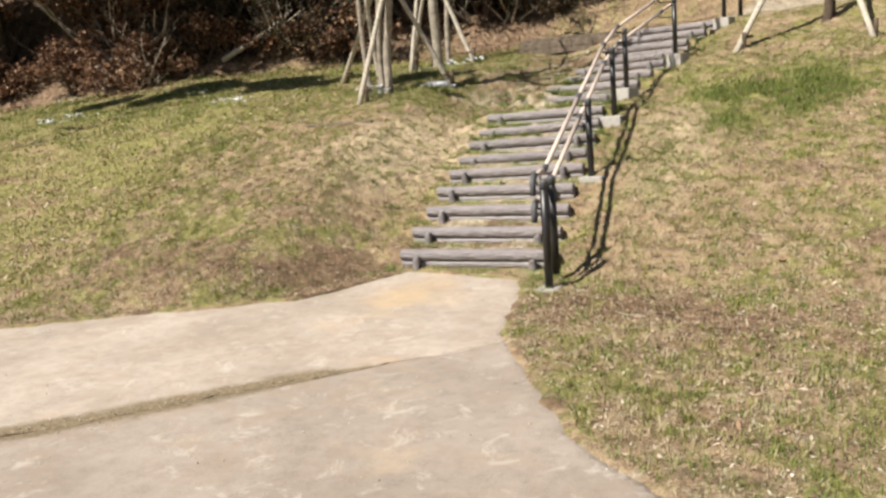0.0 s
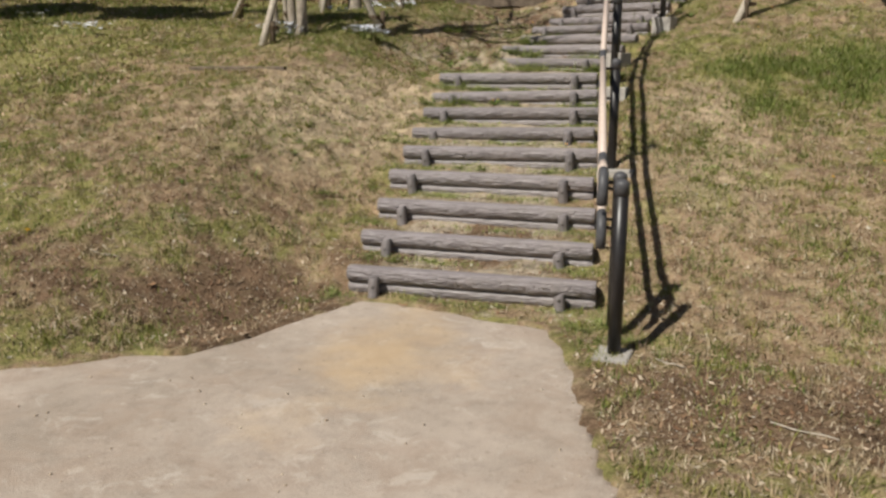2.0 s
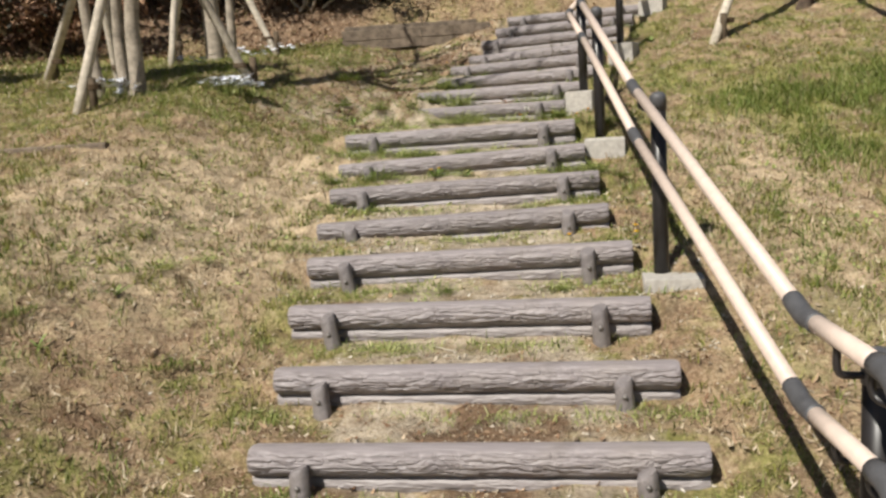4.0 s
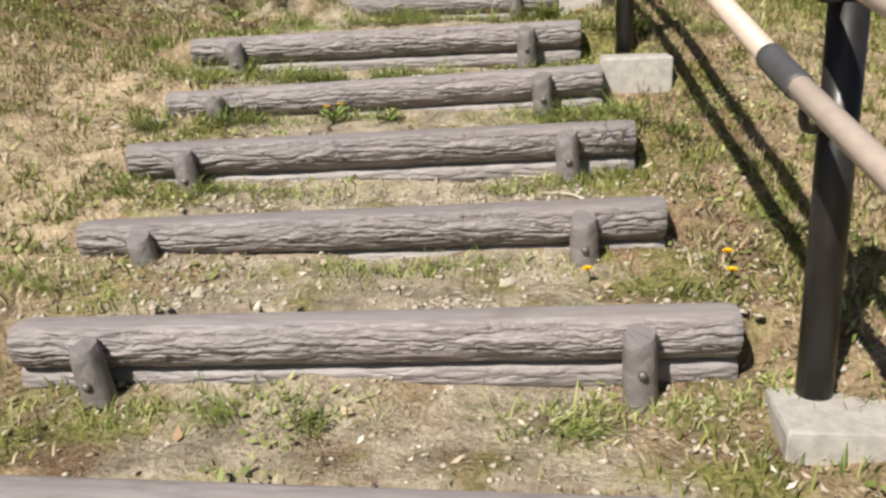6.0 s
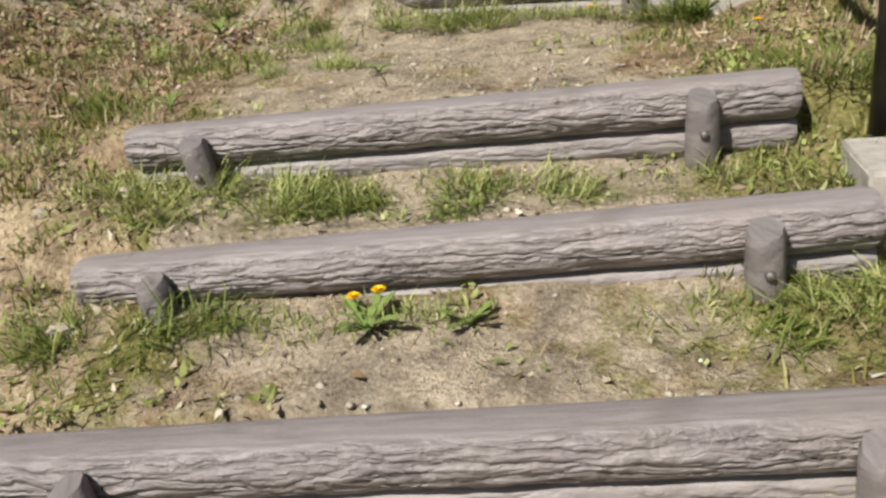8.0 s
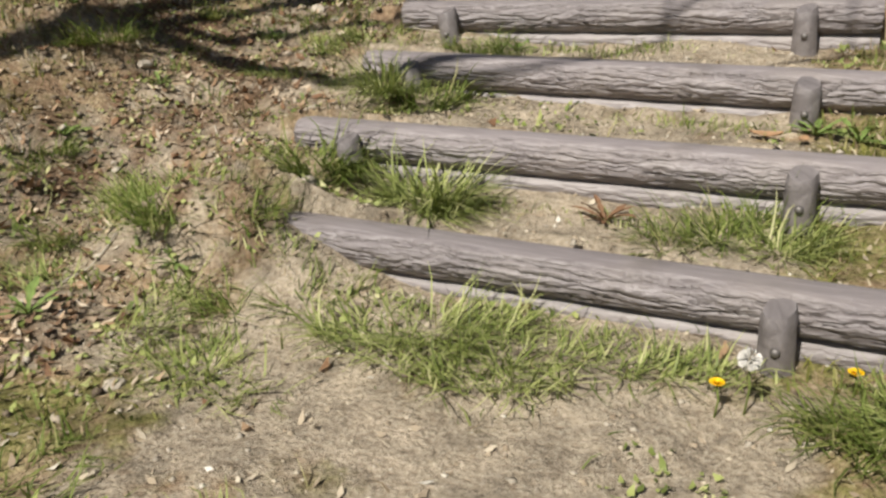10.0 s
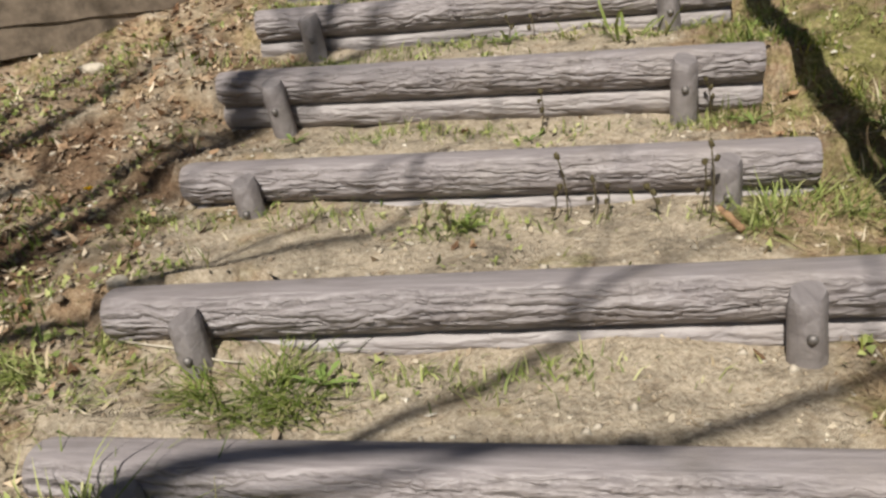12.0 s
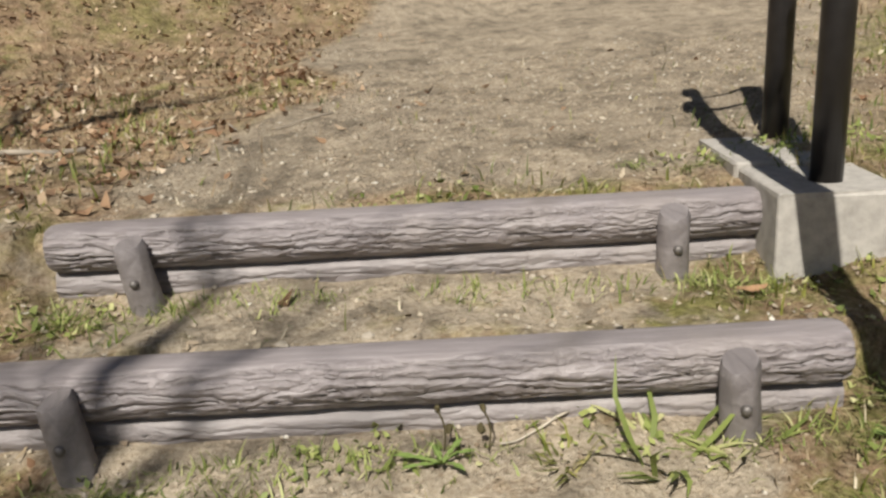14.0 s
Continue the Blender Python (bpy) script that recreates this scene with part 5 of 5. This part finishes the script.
# ---- tufts, weeds and flowers ----
WEED = plain_material("weed_leaf_green", (0.17, 0.235, 0.065), 0.65, 0.0, 60.0, 0.35, 0.2, 0.15)
def tuft(x, y, count, height, spread, seed, material, label="arching green grass tuft beside a log step", width=0.0042):
    """A loose mat of fine arching blades rising from several crowns."""
    r = np.random.default_rng(seed)
    crowns = r.normal(0, spread * 0.34, (5, 2)) * np.array([1.25, 0.8])
    own = crowns[r.integers(0, 5, count)] + r.normal(0, spread * 0.13, (count, 2))
    a = np.arctan2(own[:, 1], own[:, 0]) + r.normal(0, 1.0, count)
    h = height * r.uniform(0.4, 1.25, count)
    lean = np.clip(r.normal(0.98, 0.32, count), 0.1, 1.4)
    droop = r.uniform(0.2, 1.0, count)
    base = np.stack([own[:, 0], own[:, 1], np.full(count, -0.01)], -1)
    swing = r.normal(0, 0.35, count)
    up = np.array([0, 0, 1.0])
    ring, p, step = [], base, h / 3
    for k, wide in enumerate((0.75, 1.0, 0.7, 0.08)):
        turn, tilt = a + swing * k, np.minimum(lean + droop * 0.45 * k, 1.9)
        side = np.stack([-np.sin(turn), np.cos(turn), np.zeros(count)], -1) * (width / 2 * wide)
        ring += [p - side, p + side]
        out = np.stack([np.cos(turn), np.sin(turn), np.zeros(count)], -1)
        p = p + out * (step * np.sin(tilt))[:, None] + up * (step * np.cos(tilt))[:, None]
        p[:, 2] = np.maximum(p[:, 2], 0.004)
    v = np.stack(ring, 1).reshape(-1, 3)
    k = 8 * np.arange(count)[:, None]
    f = np.concatenate([k + np.array(c) for c in ((0, 1, 3, 2), (2, 3, 5, 4), (4, 5, 7, 6))])
    ob = array_mesh("grass_tuft", v, f, material)
    ob.location = on_ground(x, y)
    return tagged(ob, label, "grass tuft", "grass tufts by the steps", "stuff")


TUFTS = [(0.0, 5.92, 80, 0.07, 0.22), (0.38, 5.80, 90, 0.10, 0.16), (-0.14, 5.75, 70, 0.06, 0.20), (-0.20, 6.15, 60, 0.05, 0.20),
         (0.05, 3.12, 140, 0.10, 0.20), (0.32, 3.14, 130, 0.08, 0.20), (0.55, 3.17, 130, 0.09, 0.20), (1.27, 3.35, 110, 0.10, 0.22), (1.36, 2.78, 100, 0.08, 0.22), (1.32, 2.55, 90, 0.07, 0.20),
         (0.29, 5.14, 150, 0.17, 0.17), (0.01, 5.26, 110, 0.15, 0.14), (0.17, 5.66, 70, 0.18, 0.12), (0.28, 5.62, 55, 0.16, 0.12), (0.03, 6.00, 50, 0.10, 0.12),
         (0.56, 5.84, 50, 0.08, 0.16), (-0.56, 6.05, 40, 0.06, 0.10), (-0.34, 5.54, 50, 0.06, 0.12), (-0.44, 5.14, 90, 0.10, 0.18), (-0.22, 4.90, 110, 0.11, 0.20),
         (0.30, 4.55, 150, 0.12, 0.22), (0.02, 4.62, 90, 0.10, 0.18), (-0.26, 3.30, 130, 0.13, 0.18), (-0.16, 2.74, 130, 0.11, 0.18), (0.02, 3.86, 80, 0.07, 0.16),
         (-0.40, 4.05, 80, 0.08, 0.18), (0.16, 3.16, 70, 0.09, 0.16), (0.45, 3.15, 80, 0.07, 0.16), (1.20, 3.14, 90, 0.10, 0.16), (0.95, 2.72, 60, 0.08, 0.14),
         (0.62, 4.38, 50, 0.09, 0.14), (1.13, 2.74, 60, 0.07, 0.14), (-0.22, 1.92, 60, 0.08, 0.16), (-0.14, 2.36, 60, 0.08, 0.14), (0.14, 1.86, 40, 0.06, 0.14),
         (1.24, 1.82, 70, 0.07, 0.20), (0.98, 2.38, 40, 0.06, 0.14), (0.43, 1.48, 50, 0.07, 0.16), (0.93, 1.50, 50, 0.07, 0.14), (-0.12, -0.16, 90, 0.08, 0.16),
         (1.48, -0.30, 80, 0.08, 0.16), (1.66, -0.52, 60, 0.06, 0.10), (1.60, 6.00, 60, 0.12, 0.10), (0.86, 6.20, 40, 0.06, 0.12), (1.92, 6.10, 60, 0.10, 0.14), (0.68, 7.62, 40, 0.05, 0.12),
         (2.08, 7.50, 40, 0.05, 0.12), (0.74, 7.18, 40, 0.05, 0.10), (1.95, 7.10, 60, 0.06, 0.10), (0.93, 4.72, 130, 0.13, 0.16), (1.03, 4.68, 90, 0.12, 0.14), (1.08, 4.18, 120, 0.12, 0.14), (1.16, 4.16, 90, 0.11, 0.12), (0.12, 0.30, 60, 0.07, 0.14), (0.30, 1.05, 50, 0.06, 0.16),
         (-0.80, 5.75, 120, 0.12, 0.22), (-0.95, 6.05, 120, 0.12, 0.25), (-0.62, 4.95, 90, 0.10, 0.2), (-0.50, 4.65, 110, 0.11, 0.22), (-0.85, 5.20, 80, 0.09, 0.2),
         (-0.15, 4.45, 100, 0.10, 0.2), (-0.30, 5.05, 60, 0.08, 0.15), (0.45, 4.42, 90, 0.09, 0.16), (-0.55, 3.75, 90, 0.09, 0.2), (-0.75, 4.25, 80, 0.08, 0.2),
         (1.85, 6.45, 80, 0.08, 0.18), (2.05, 6.75, 60, 0.07, 0.15), (1.75, 5.85, 70, 0.08, 0.16), (1.70, 3.4, 60, 0.06, 0.18), (1.62, 2.1, 60, 0.06, 0.18),
         (-0.9, 1.5, 60, 0.06, 0.2), (-1.2, 0.9, 60, 0.06, 0.22), (-1.7, 0.5, 60, 0.06, 0.22), (-0.6, 0.9, 50, 0.05, 0.2)]
def before_log(x, y):
    """A place under a log moves out to the log's foot."""
    for cx, cy, turn, _, _ in STEPS:
        a = radians(turn)
        s, d = (x - cx) * math.cos(a) + (y - cy) * math.sin(a), -(x - cx) * math.sin(a) + (y - cy) * math.cos(a)
        if abs(s) < 0.80 and -0.13 < d < 0.06:
            return x - math.sin(a) * (-0.14 - d), y + math.cos(a) * (-0.14 - d)
    return x, y


for k, (x, y, n, h, s) in enumerate(TUFTS):
    x, y = before_log(x, y)
    n, s = (n, s * 0.75) if h > 0.14 else (n, s)
    tuft(x, y, int(n * 3.6), h * 1.12, s * 1.15, 400 + k, TURF if k % 2 else LUSH, "arching green grass tuft beside a log step", 0.0048 if h > 0.14 else 0.0036)
tuft(*before_log(1.61, 6.88), 20, 0.18, 0.07, 480, LUSH, "tall broad-bladed weed before a stake", 0.011)
tuft(*before_log(1.72, 6.83), 14, 0.12, 0.06, 481, LUSH, "broad-bladed green weed beside a stake", 0.009)
tuft(1.44, 6.82, 30, 0.07, 0.08, 482, GRASS, "small trampled grass clump on the tread", 0.005)


def leaf_blade(seed):
    """One lobed leaf of unit length along x."""
    r = random.Random(seed)
    bm = bmesh.new()
    rise, row = r.uniform(0.25, 0.6), []
    for t, w in ((0.03, 0.05), (0.2, 0.13), (0.3, 0.08), (0.45, 0.19), (0.56, 0.10), (0.72, 0.22), (0.86, 0.14), (1.0, 0.01)):
        w *= r.uniform(0.8, 1.2)
        z = rise * t - 0.75 * rise * t * t
        row.append((bm.verts.new((t, -w * 0.5, z + 0.03)), bm.verts.new((t, 0, z)), bm.verts.new((t, w * 0.5, z + 0.03))))
    for (a, b, c), (d, e, f) in zip(row, row[1:]):
        bm.faces.new((a, b, e, d))
        bm.faces.new((b, c, f, e))
    me = bpy.data.meshes.new("leaf")
    bm.to_mesh(me)
    bm.free()
    return me


LEAVES = {True: [leaf_blade(s) for s in (1, 2, 3)], False: [leaf_blade(s) for s in (4, 5)]}
for green, meshes in LEAVES.items():
    for me in meshes:
        me.materials.append(WEED if green else LITTER)


def rosette(x, y, count, length, seed, green, label):
    """A ring of lobed leaves, each a part of its own."""
    r = random.Random(seed)
    x, y = before_log(x, y)
    root = thing("weed_rosette", pose(*on_ground(x, y)), label, "weed", "weeds by the steps")
    for k in range(count):
        ob = new("leaf", r.choice(LEAVES[green]))
        ob.parent = root
        l = length * r.uniform(0.55, 1.15)
        ob.matrix_basis = pose(0, 0, 0.002, 0, -r.uniform(0, 35), 360 * k / count + r.uniform(-18, 18)) @ Matrix.Scale(l, 4)


rosette(0.69, 4.86, 11, 0.09, 1, False, "withered brown weed rosette before a log")
for k, (x, y, n, l) in enumerate(((1.13, 4.12, 26, 0.085), (1.09, 4.16, 20, 0.07), (0.33, 2.74, 14, 0.09), (0.51, 2.75, 12, 0.07),
                                   (1.22, 5.06, 14, 0.09), (1.30, 5.00, 12, 0.08), (1.29, 7.02, 10, 0.07), (0.55, 5.86, 10, 0.06), (-0.34, 6.0, 10, 0.07), (-0.62, 5.6, 10, 0.06), (1.86, 6.0, 12, 0.07), (-0.5, 5.95, 9, 0.07), (-0.15, 5.85, 9, 0.06), (-0.8, 5.3, 10, 0.08), (-0.95, 5.8, 10, 0.08), (-0.3, 4.75, 10, 0.07), (-0.55, 4.55, 12, 0.08), (0.9, 6.15, 9, 0.05), (1.2, 6.55, 8, 0.045), (0.75, 6.5, 8, 0.05), (0.62, 6.85, 8, 0.05), (1.72, 6.35, 10, 0.06), (1.95, 6.7, 10, 0.06), (2.0, 5.9, 12, 0.08), (1.75, 5.2, 12, 0.07), (-0.35, 3.6, 10, 0.07), (0.2, 3.75, 9, 0.06), (-0.9, 1.2, 9, 0.08), (-1.3, 0.3, 9, 0.08), (-1.0, 0.75, 8, 0.07))):
    rosette(x, y, n, l, 10 + k, True, "green leafy weed rosette on the soil")


def dandelion(x, y, h, seed, fluffy=False):
    z = gz(x, y)
    root = thing("dandelion", pose(x, y, z), "dandelion with a white seed head" if fluffy else "yellow dandelion in flower", "dandelion", "dandelions of the slope")
    bm = bmesh.new()
    tube(bm, [(0, 0, -0.01), (0.006, 0.002, h * 0.5), (0, 0, h)], [0.0022, 0.002, 0.0018], 6)
    part("stalk", bm, LUSH, root)
    bm = bmesh.new()
    r = random.Random(seed)
    if fluffy:
        for k in range(150):
            d = Vector((r.gauss(0, 1), r.gauss(0, 1), r.gauss(0, 1))).normalized()
            e = d.orthogonal().normalized() * 0.0022
            p = Vector((0, 0, h + 0.008))
            bm.faces.new([bm.verts.new(p + d * 0.003), bm.verts.new(p + d * 0.019 - e), bm.verts.new(p + d * 0.021), bm.verts.new(p + d * 0.019 + e)])
    else:
        for ring, (n, l, up) in enumerate(((18, 0.014, 0.35), (16, 0.012, 0.8), (12, 0.009, 1.6))):
            for k in range(n):
                a = 2 * math.pi * (k + 0.5 * ring) / n
                d, s = Vector((math.cos(a), math.sin(a), up)).normalized(), Vector((-math.sin(a), math.cos(a), 0)) * 0.0025
                p = Vector((0, 0, h))
                bm.faces.new([bm.verts.new(p - s * 0.4), bm.verts.new(p + s * 0.4), bm.verts.new(p + d * l + s), bm.verts.new(p + d * l - s)])
    part("flower_head", bm, FLUFF if fluffy else YELLOW, root, "white seed head" if fluffy else "bright yellow flower head", False)


for k, (x, y, h) in enumerate(((1.078, 1.86, 0.05), (1.39, 1.82, 0.04), (0.345, 2.80, 0.07), (0.30, 2.79, 0.06), (1.21, 3.76, 0.07), (0.81, 4.27, 0.11), (1.05, 4.30, 0.08), (0.02, 6.62, 0.05),
                                (3.41, 1.0, 0.06), (2.94, 1.5, 0.05), (3.3, 1.75, 0.06), (-4.84, 2.1, 0.07), (-3.15, 4.38, 0.07), (-2.95, 4.45, 0.07), (3.95, 6.4, 0.07), (1.40, 1.9, 0.06),
                                (-1.83, -0.55, 0.04), (-6.1, 1.4, 0.07), (-7.0, 3.2, 0.07), (2.7, 5.2, 0.06), (3.2, 5.0, 0.06), (2.9, 6.0, 0.07), (1.30, 3.9, 0.06))):
    dandelion(x, y, h * 0.6, k)
dandelion(0.86, 4.27, 0.10, 60, True)


def white_flowers(x, y, count, spread, seed):
    """A clump of strappy leaves with small white flowers."""
    r = random.Random(seed)
    root = thing("white_flowers", pose(*on_ground(x, y)), "clump of small white spring flowers in the grass", "flowers", "white spring flowers")
    lv = bmesh.new()
    for k in range(count):
        p = Vector((r.gauss(0, spread * 0.5), r.gauss(0, spread * 0.3), r.uniform(0.06, 0.13)))
        ob = new("flower", FLOWER)
        ob.parent = root
        ob.matrix_basis = pose(*p, r.uniform(-20, 20), r.uniform(-20, 20), r.uniform(0, 360))
        for j in range(4):
            a = r.uniform(0, 6.28)
            b = Vector((p.x + r.gauss(0, 0.02), p.y + r.gauss(0, 0.02), -0.01))
            s = Vector((-math.sin(a), math.cos(a), 0)) * 0.004
            t = b + Vector((math.cos(a) * 0.05, math.sin(a) * 0.05, r.uniform(0.07, 0.13)))
            lv.faces.new([lv.verts.new(b - s), lv.verts.new(b + s), lv.verts.new(t)])
    part("foliage", lv, LUSH, root, "", False)


def flower_mesh():
    bm = bmesh.new()
    for j in range(6):
        a = 2 * math.pi * j / 6
        d, s = Vector((math.cos(a), math.sin(a), 0.35)), Vector((-math.sin(a), math.cos(a), 0)) * 0.010
        bm.faces.new([bm.verts.new((0, 0, 0)), bm.verts.new(d * 0.02 - s), bm.verts.new(d * 0.038), bm.verts.new(d * 0.02 + s)])
    me = bpy.data.meshes.new("flower")
    bm.to_mesh(me)
    bm.free()
    me.materials.append(WHITE)
    return me


FLOWER = flower_mesh()
for k, (x, y, n, s) in enumerate(((-1.52, 4.42, 40, 0.22), (-1.40, 4.50, 20, 0.14), (-2.35, 4.05, 34, 0.22), (-2.10, 3.90, 10, 0.14), (-2.25, 5.5, 12, 0.2), (-1.95, 6.1, 14, 0.2), (-1.6, 6.3, 10, 0.2),
                                   (-9.0, 4.1, 24, 0.4), (-8.6, 4.3, 20, 0.35), (-5.0, 4.0, 20, 0.3), (-4.75, 3.9, 14, 0.25), (-10.9, 6.2, 18, 0.4), (-6.4, 4.8, 12, 0.4), (-7.4, 5.4, 12, 0.4))):
    white_flowers(x, y, n, s, 500 + k)


# ---- stones, twigs and single leaves ----
def stone(x, y, r, seed, label, material=None):
    g = random.Random(seed)
    bm = bmesh.new()
    bmesh.ops.create_icosphere(bm, subdivisions=2, radius=r)
    sx, sy, sz = g.uniform(0.8, 1.3), g.uniform(0.7, 1.0), g.uniform(0.45, 0.65)
    for v in bm.verts:
        v.co *= 1 + 0.5 * noise.noise(v.co / r * 0.9 + Vector((seed, 0, 0)))
        v.co = Vector((v.co.x * sx, v.co.y * sy, v.co.z * sz))
    ob = mesh_object("stone", bm, material or STONE, False)
    ob.matrix_world = pose(x, y, gz(x, y) + r * 0.08, 0, 0, g.uniform(0, 360))
    return tagged(ob, label, "stone", "loose stones")


for k, (x, y, r) in enumerate(((-0.05, 7.44, 0.055), (0.14, 6.10, 0.035), (-0.32, 3.22, 0.032), (-0.47, 3.10, 0.03), (-0.27, 2.77, 0.035), (-0.40, 2.72, 0.03), (0.78, 2.92, 0.025), (-0.70, 5.69, 0.04),
                                (-0.03, 4.98, 0.04), (-0.29, 4.36, 0.03), (-0.23, 6.23, 0.045), (-0.15, 6.15, 0.03), (0.9, 1.86, 0.03), (0.2, 1.75, 0.025), (1.35, 1.95, 0.03), (1.5, 2.2, 0.025), (-0.35, 2.1, 0.03),
                                (1.05, 7.2, 0.018), (1.2, 7.16, 0.02), (-0.1, 5.45, 0.03), (-0.25, 5.35, 0.025), (2.9, -0.9, 0.03), (3.1, -1.3, 0.025), (2.45, -2.3, 0.03), (-0.6, 0.1, 0.025), (-0.9, 0.25, 0.03))):
    stone(x, y, r * 0.72, 600 + k, "pale angular stone lying on the soil")


def twig(x, y, length, turn, r, seed, label, material=None):
    g = random.Random(seed)
    bm = bmesh.new()
    pts = [Vector((length * t, 0.02 * length * math.sin(3 * t + seed), r * 0.9 + g.uniform(0, 0.006))) for t in (0, 0.2, 0.4, 0.6, 0.8, 1.0)]
    for p in pts:
        q = pose(x, y, 0, 0, 0, turn) @ Vector((p.x, p.y, 0))
        p.z += gz(q.x, q.y) - gz(x, y) + 0.004
    tube(bm, smoothed(pts, 2), r, 7)
    ob = mesh_object("twig", bm, material or POLE)
    ob.matrix_world = pose(x, y, gz(x, y), 0, 0, turn)
    return tagged(ob, label, "twig", "fallen twigs")


for k, (x, y, l, a, r) in enumerate(((0.25, 8.42, 0.42, -6, 0.016), (0.95, 8.5, 0.10, 20, 0.007), (1.10, 8.45, 0.07, 100, 0.008), (1.22, 8.42, 0.22, 22, 0.005), (0.99, 2.26, 0.19, -58, 0.0065), (0.15, 5.98, 0.26, -30, 0.004),
                                      (-1.35, -0.62, 0.18, 5, 0.007), (2.3, -1.35, 0.25, -20, 0.006), (3.0, 0.3, 0.22, -30, 0.006), (0.9, 2.45, 0.12, -40, 0.004), (-0.35, 5.35, 0.12, 120, 0.004),
                                      (1.85, -0.75, 0.16, -35, 0.005), (0.6, 0.98, 0.14, 140, 0.005), (-0.55, 4.7, 0.16, 60, 0.004), (1.35, 6.9, 0.14, 10, 0.004))):
    twig(x, y, l, a, r * 0.55, 700 + k, "dry twig lying on the ground", TRUNK if k < 4 else POLE)


def weed_stalk(x, y, h, seed):
    """A thin dark stalk with a few small dark heads."""
    g = random.Random(seed)
    root = thing("weed_stalk", pose(*on_ground(x, y)), "thin dark weed stalk with small seed heads", "weed", "weed stalks before the logs")
    bm = bmesh.new()
    tip = Vector((g.uniform(-0.02, 0.02), g.uniform(-0.01, 0.02), h))
    tube(bm, smoothed([(0, 0, -0.01), tip * 0.5 + Vector((0.008, 0, 0)), tip], 3), 0.0017, 6)
    part("stalk", bm, STALK, root)
    for p in [tip] + [tip * t + Vector((g.uniform(-0.018, 0.018), g.uniform(-0.012, 0.012), 0)) for t in (0.55, 0.8)][: g.randint(1, 2)]:
        bm = bmesh.new()
        bmesh.ops.create_icosphere(bm, subdivisions=1, radius=0.0095)
        for q in bm.verts:
            q.co = Vector((q.co.x * 0.8, q.co.y * 0.8, q.co.z)) * g.uniform(0.6, 1.3) + p
        part("seed_head", bm, STALK, root, "", False)


BROKEN = plain_material("orange_brown_dead_wood", (0.30, 0.185, 0.105), 0.85, 0.0, 30.0, 0.45, 0.5, 0.2)
STALK = plain_material("dark_weed_stalk", (0.075, 0.062, 0.03), 0.8, 0.0, 80.0, 0.4, 0.2, 0.2)
STALKS = [(0.78, 6.12, 0.07), (0.84, 6.12, 0.06), (1.07, 6.08, 0.06), (1.11, 6.07, 0.15), (1.16, 6.05, 0.09), (1.18, 6.03, 0.08), (1.27, 5.95, 0.07), (1.34, 5.91, 0.13), (1.35, 5.88, 0.17), (1.60, 6.32, 0.10), (1.19, 6.46, 0.11), (1.26, 6.92, 0.07), (1.33, 6.90, 0.07)]
for k, (x, y, h) in enumerate(STALKS):
    weed_stalk(x, y, h, 900 + k)


def curled_leaf(x, y, size, turn, seed):
    bm = bmesh.new()
    g = random.Random(seed)
    rows = []
    for i in range(7):
        t = i / 6
        w = size * 0.26 * math.sin(math.pi * min(0.97, t * 0.94 + 0.05)) ** 0.8
        rows.append([bm.verts.new((size * (t - 0.5), s * w, 0.012 + size * (0.10 * abs(s) + 0.10 * (t - 0.5) ** 2 * 4) + g.uniform(0, 0.003))) for s in (-1, -0.4, 0.4, 1)])
    for a, b in zip(rows, rows[1:]):
        for k in range(3):
            bm.faces.new((a[k], a[k + 1], b[k + 1], b[k]))
    ob = mesh_object("curled_leaf", bm, LEAF_TAN)
    ob.matrix_world = pose(x, y, gz(x, y) - 0.004, 0, 0, turn)
    return tagged(ob, "curled orange-brown dead leaf on the ground", "leaf", "curled dead leaves")


twig(1.395, 5.92, 0.12, -101, 0.0085, 740, "short broken piece of orange-brown branch", BROKEN)
LEAF_TAN = plain_material("tan_dead_leaf", (0.37, 0.225, 0.125), 0.75, 0.0, 60.0, 0.3, 0.3, 0.2)
for k, (x, y, s, a) in enumerate(((1.10, 5.06, 0.11, -20), (1.17, 5.0, 0.07, 60), (1.62, 6.05, 0.06, 20), (1.80, 6.27, 0.08, 10), (1.95, 6.45, 0.08, 80), (0.1, 5.2, 0.07, 10), (-0.28, -0.5, 0.06, 30),
                                   (1.16, -0.12, 0.04, 0), (0.42, -0.2, 0.08, 0), (-0.05, 5.45, 0.06, 40), (2.6, 0.4, 0.09, 10), (3.3, -0.2, 0.12, 40), (1.95, 7.05, 0.09, -10), (-0.9, -0.7, 0.08, 70), (1.85, 5.7, 0.07, 0))):
    curled_leaf(x, y, s * 0.72, a, 800 + k)

# the plan above is drawn in units of UNIT metres
for ob in list(scene.objects):
    if ob.parent is None and ob.type in {"MESH", "EMPTY"}:
        ob.matrix_basis = Matrix.Scale(UNIT, 4) @ ob.matrix_basis
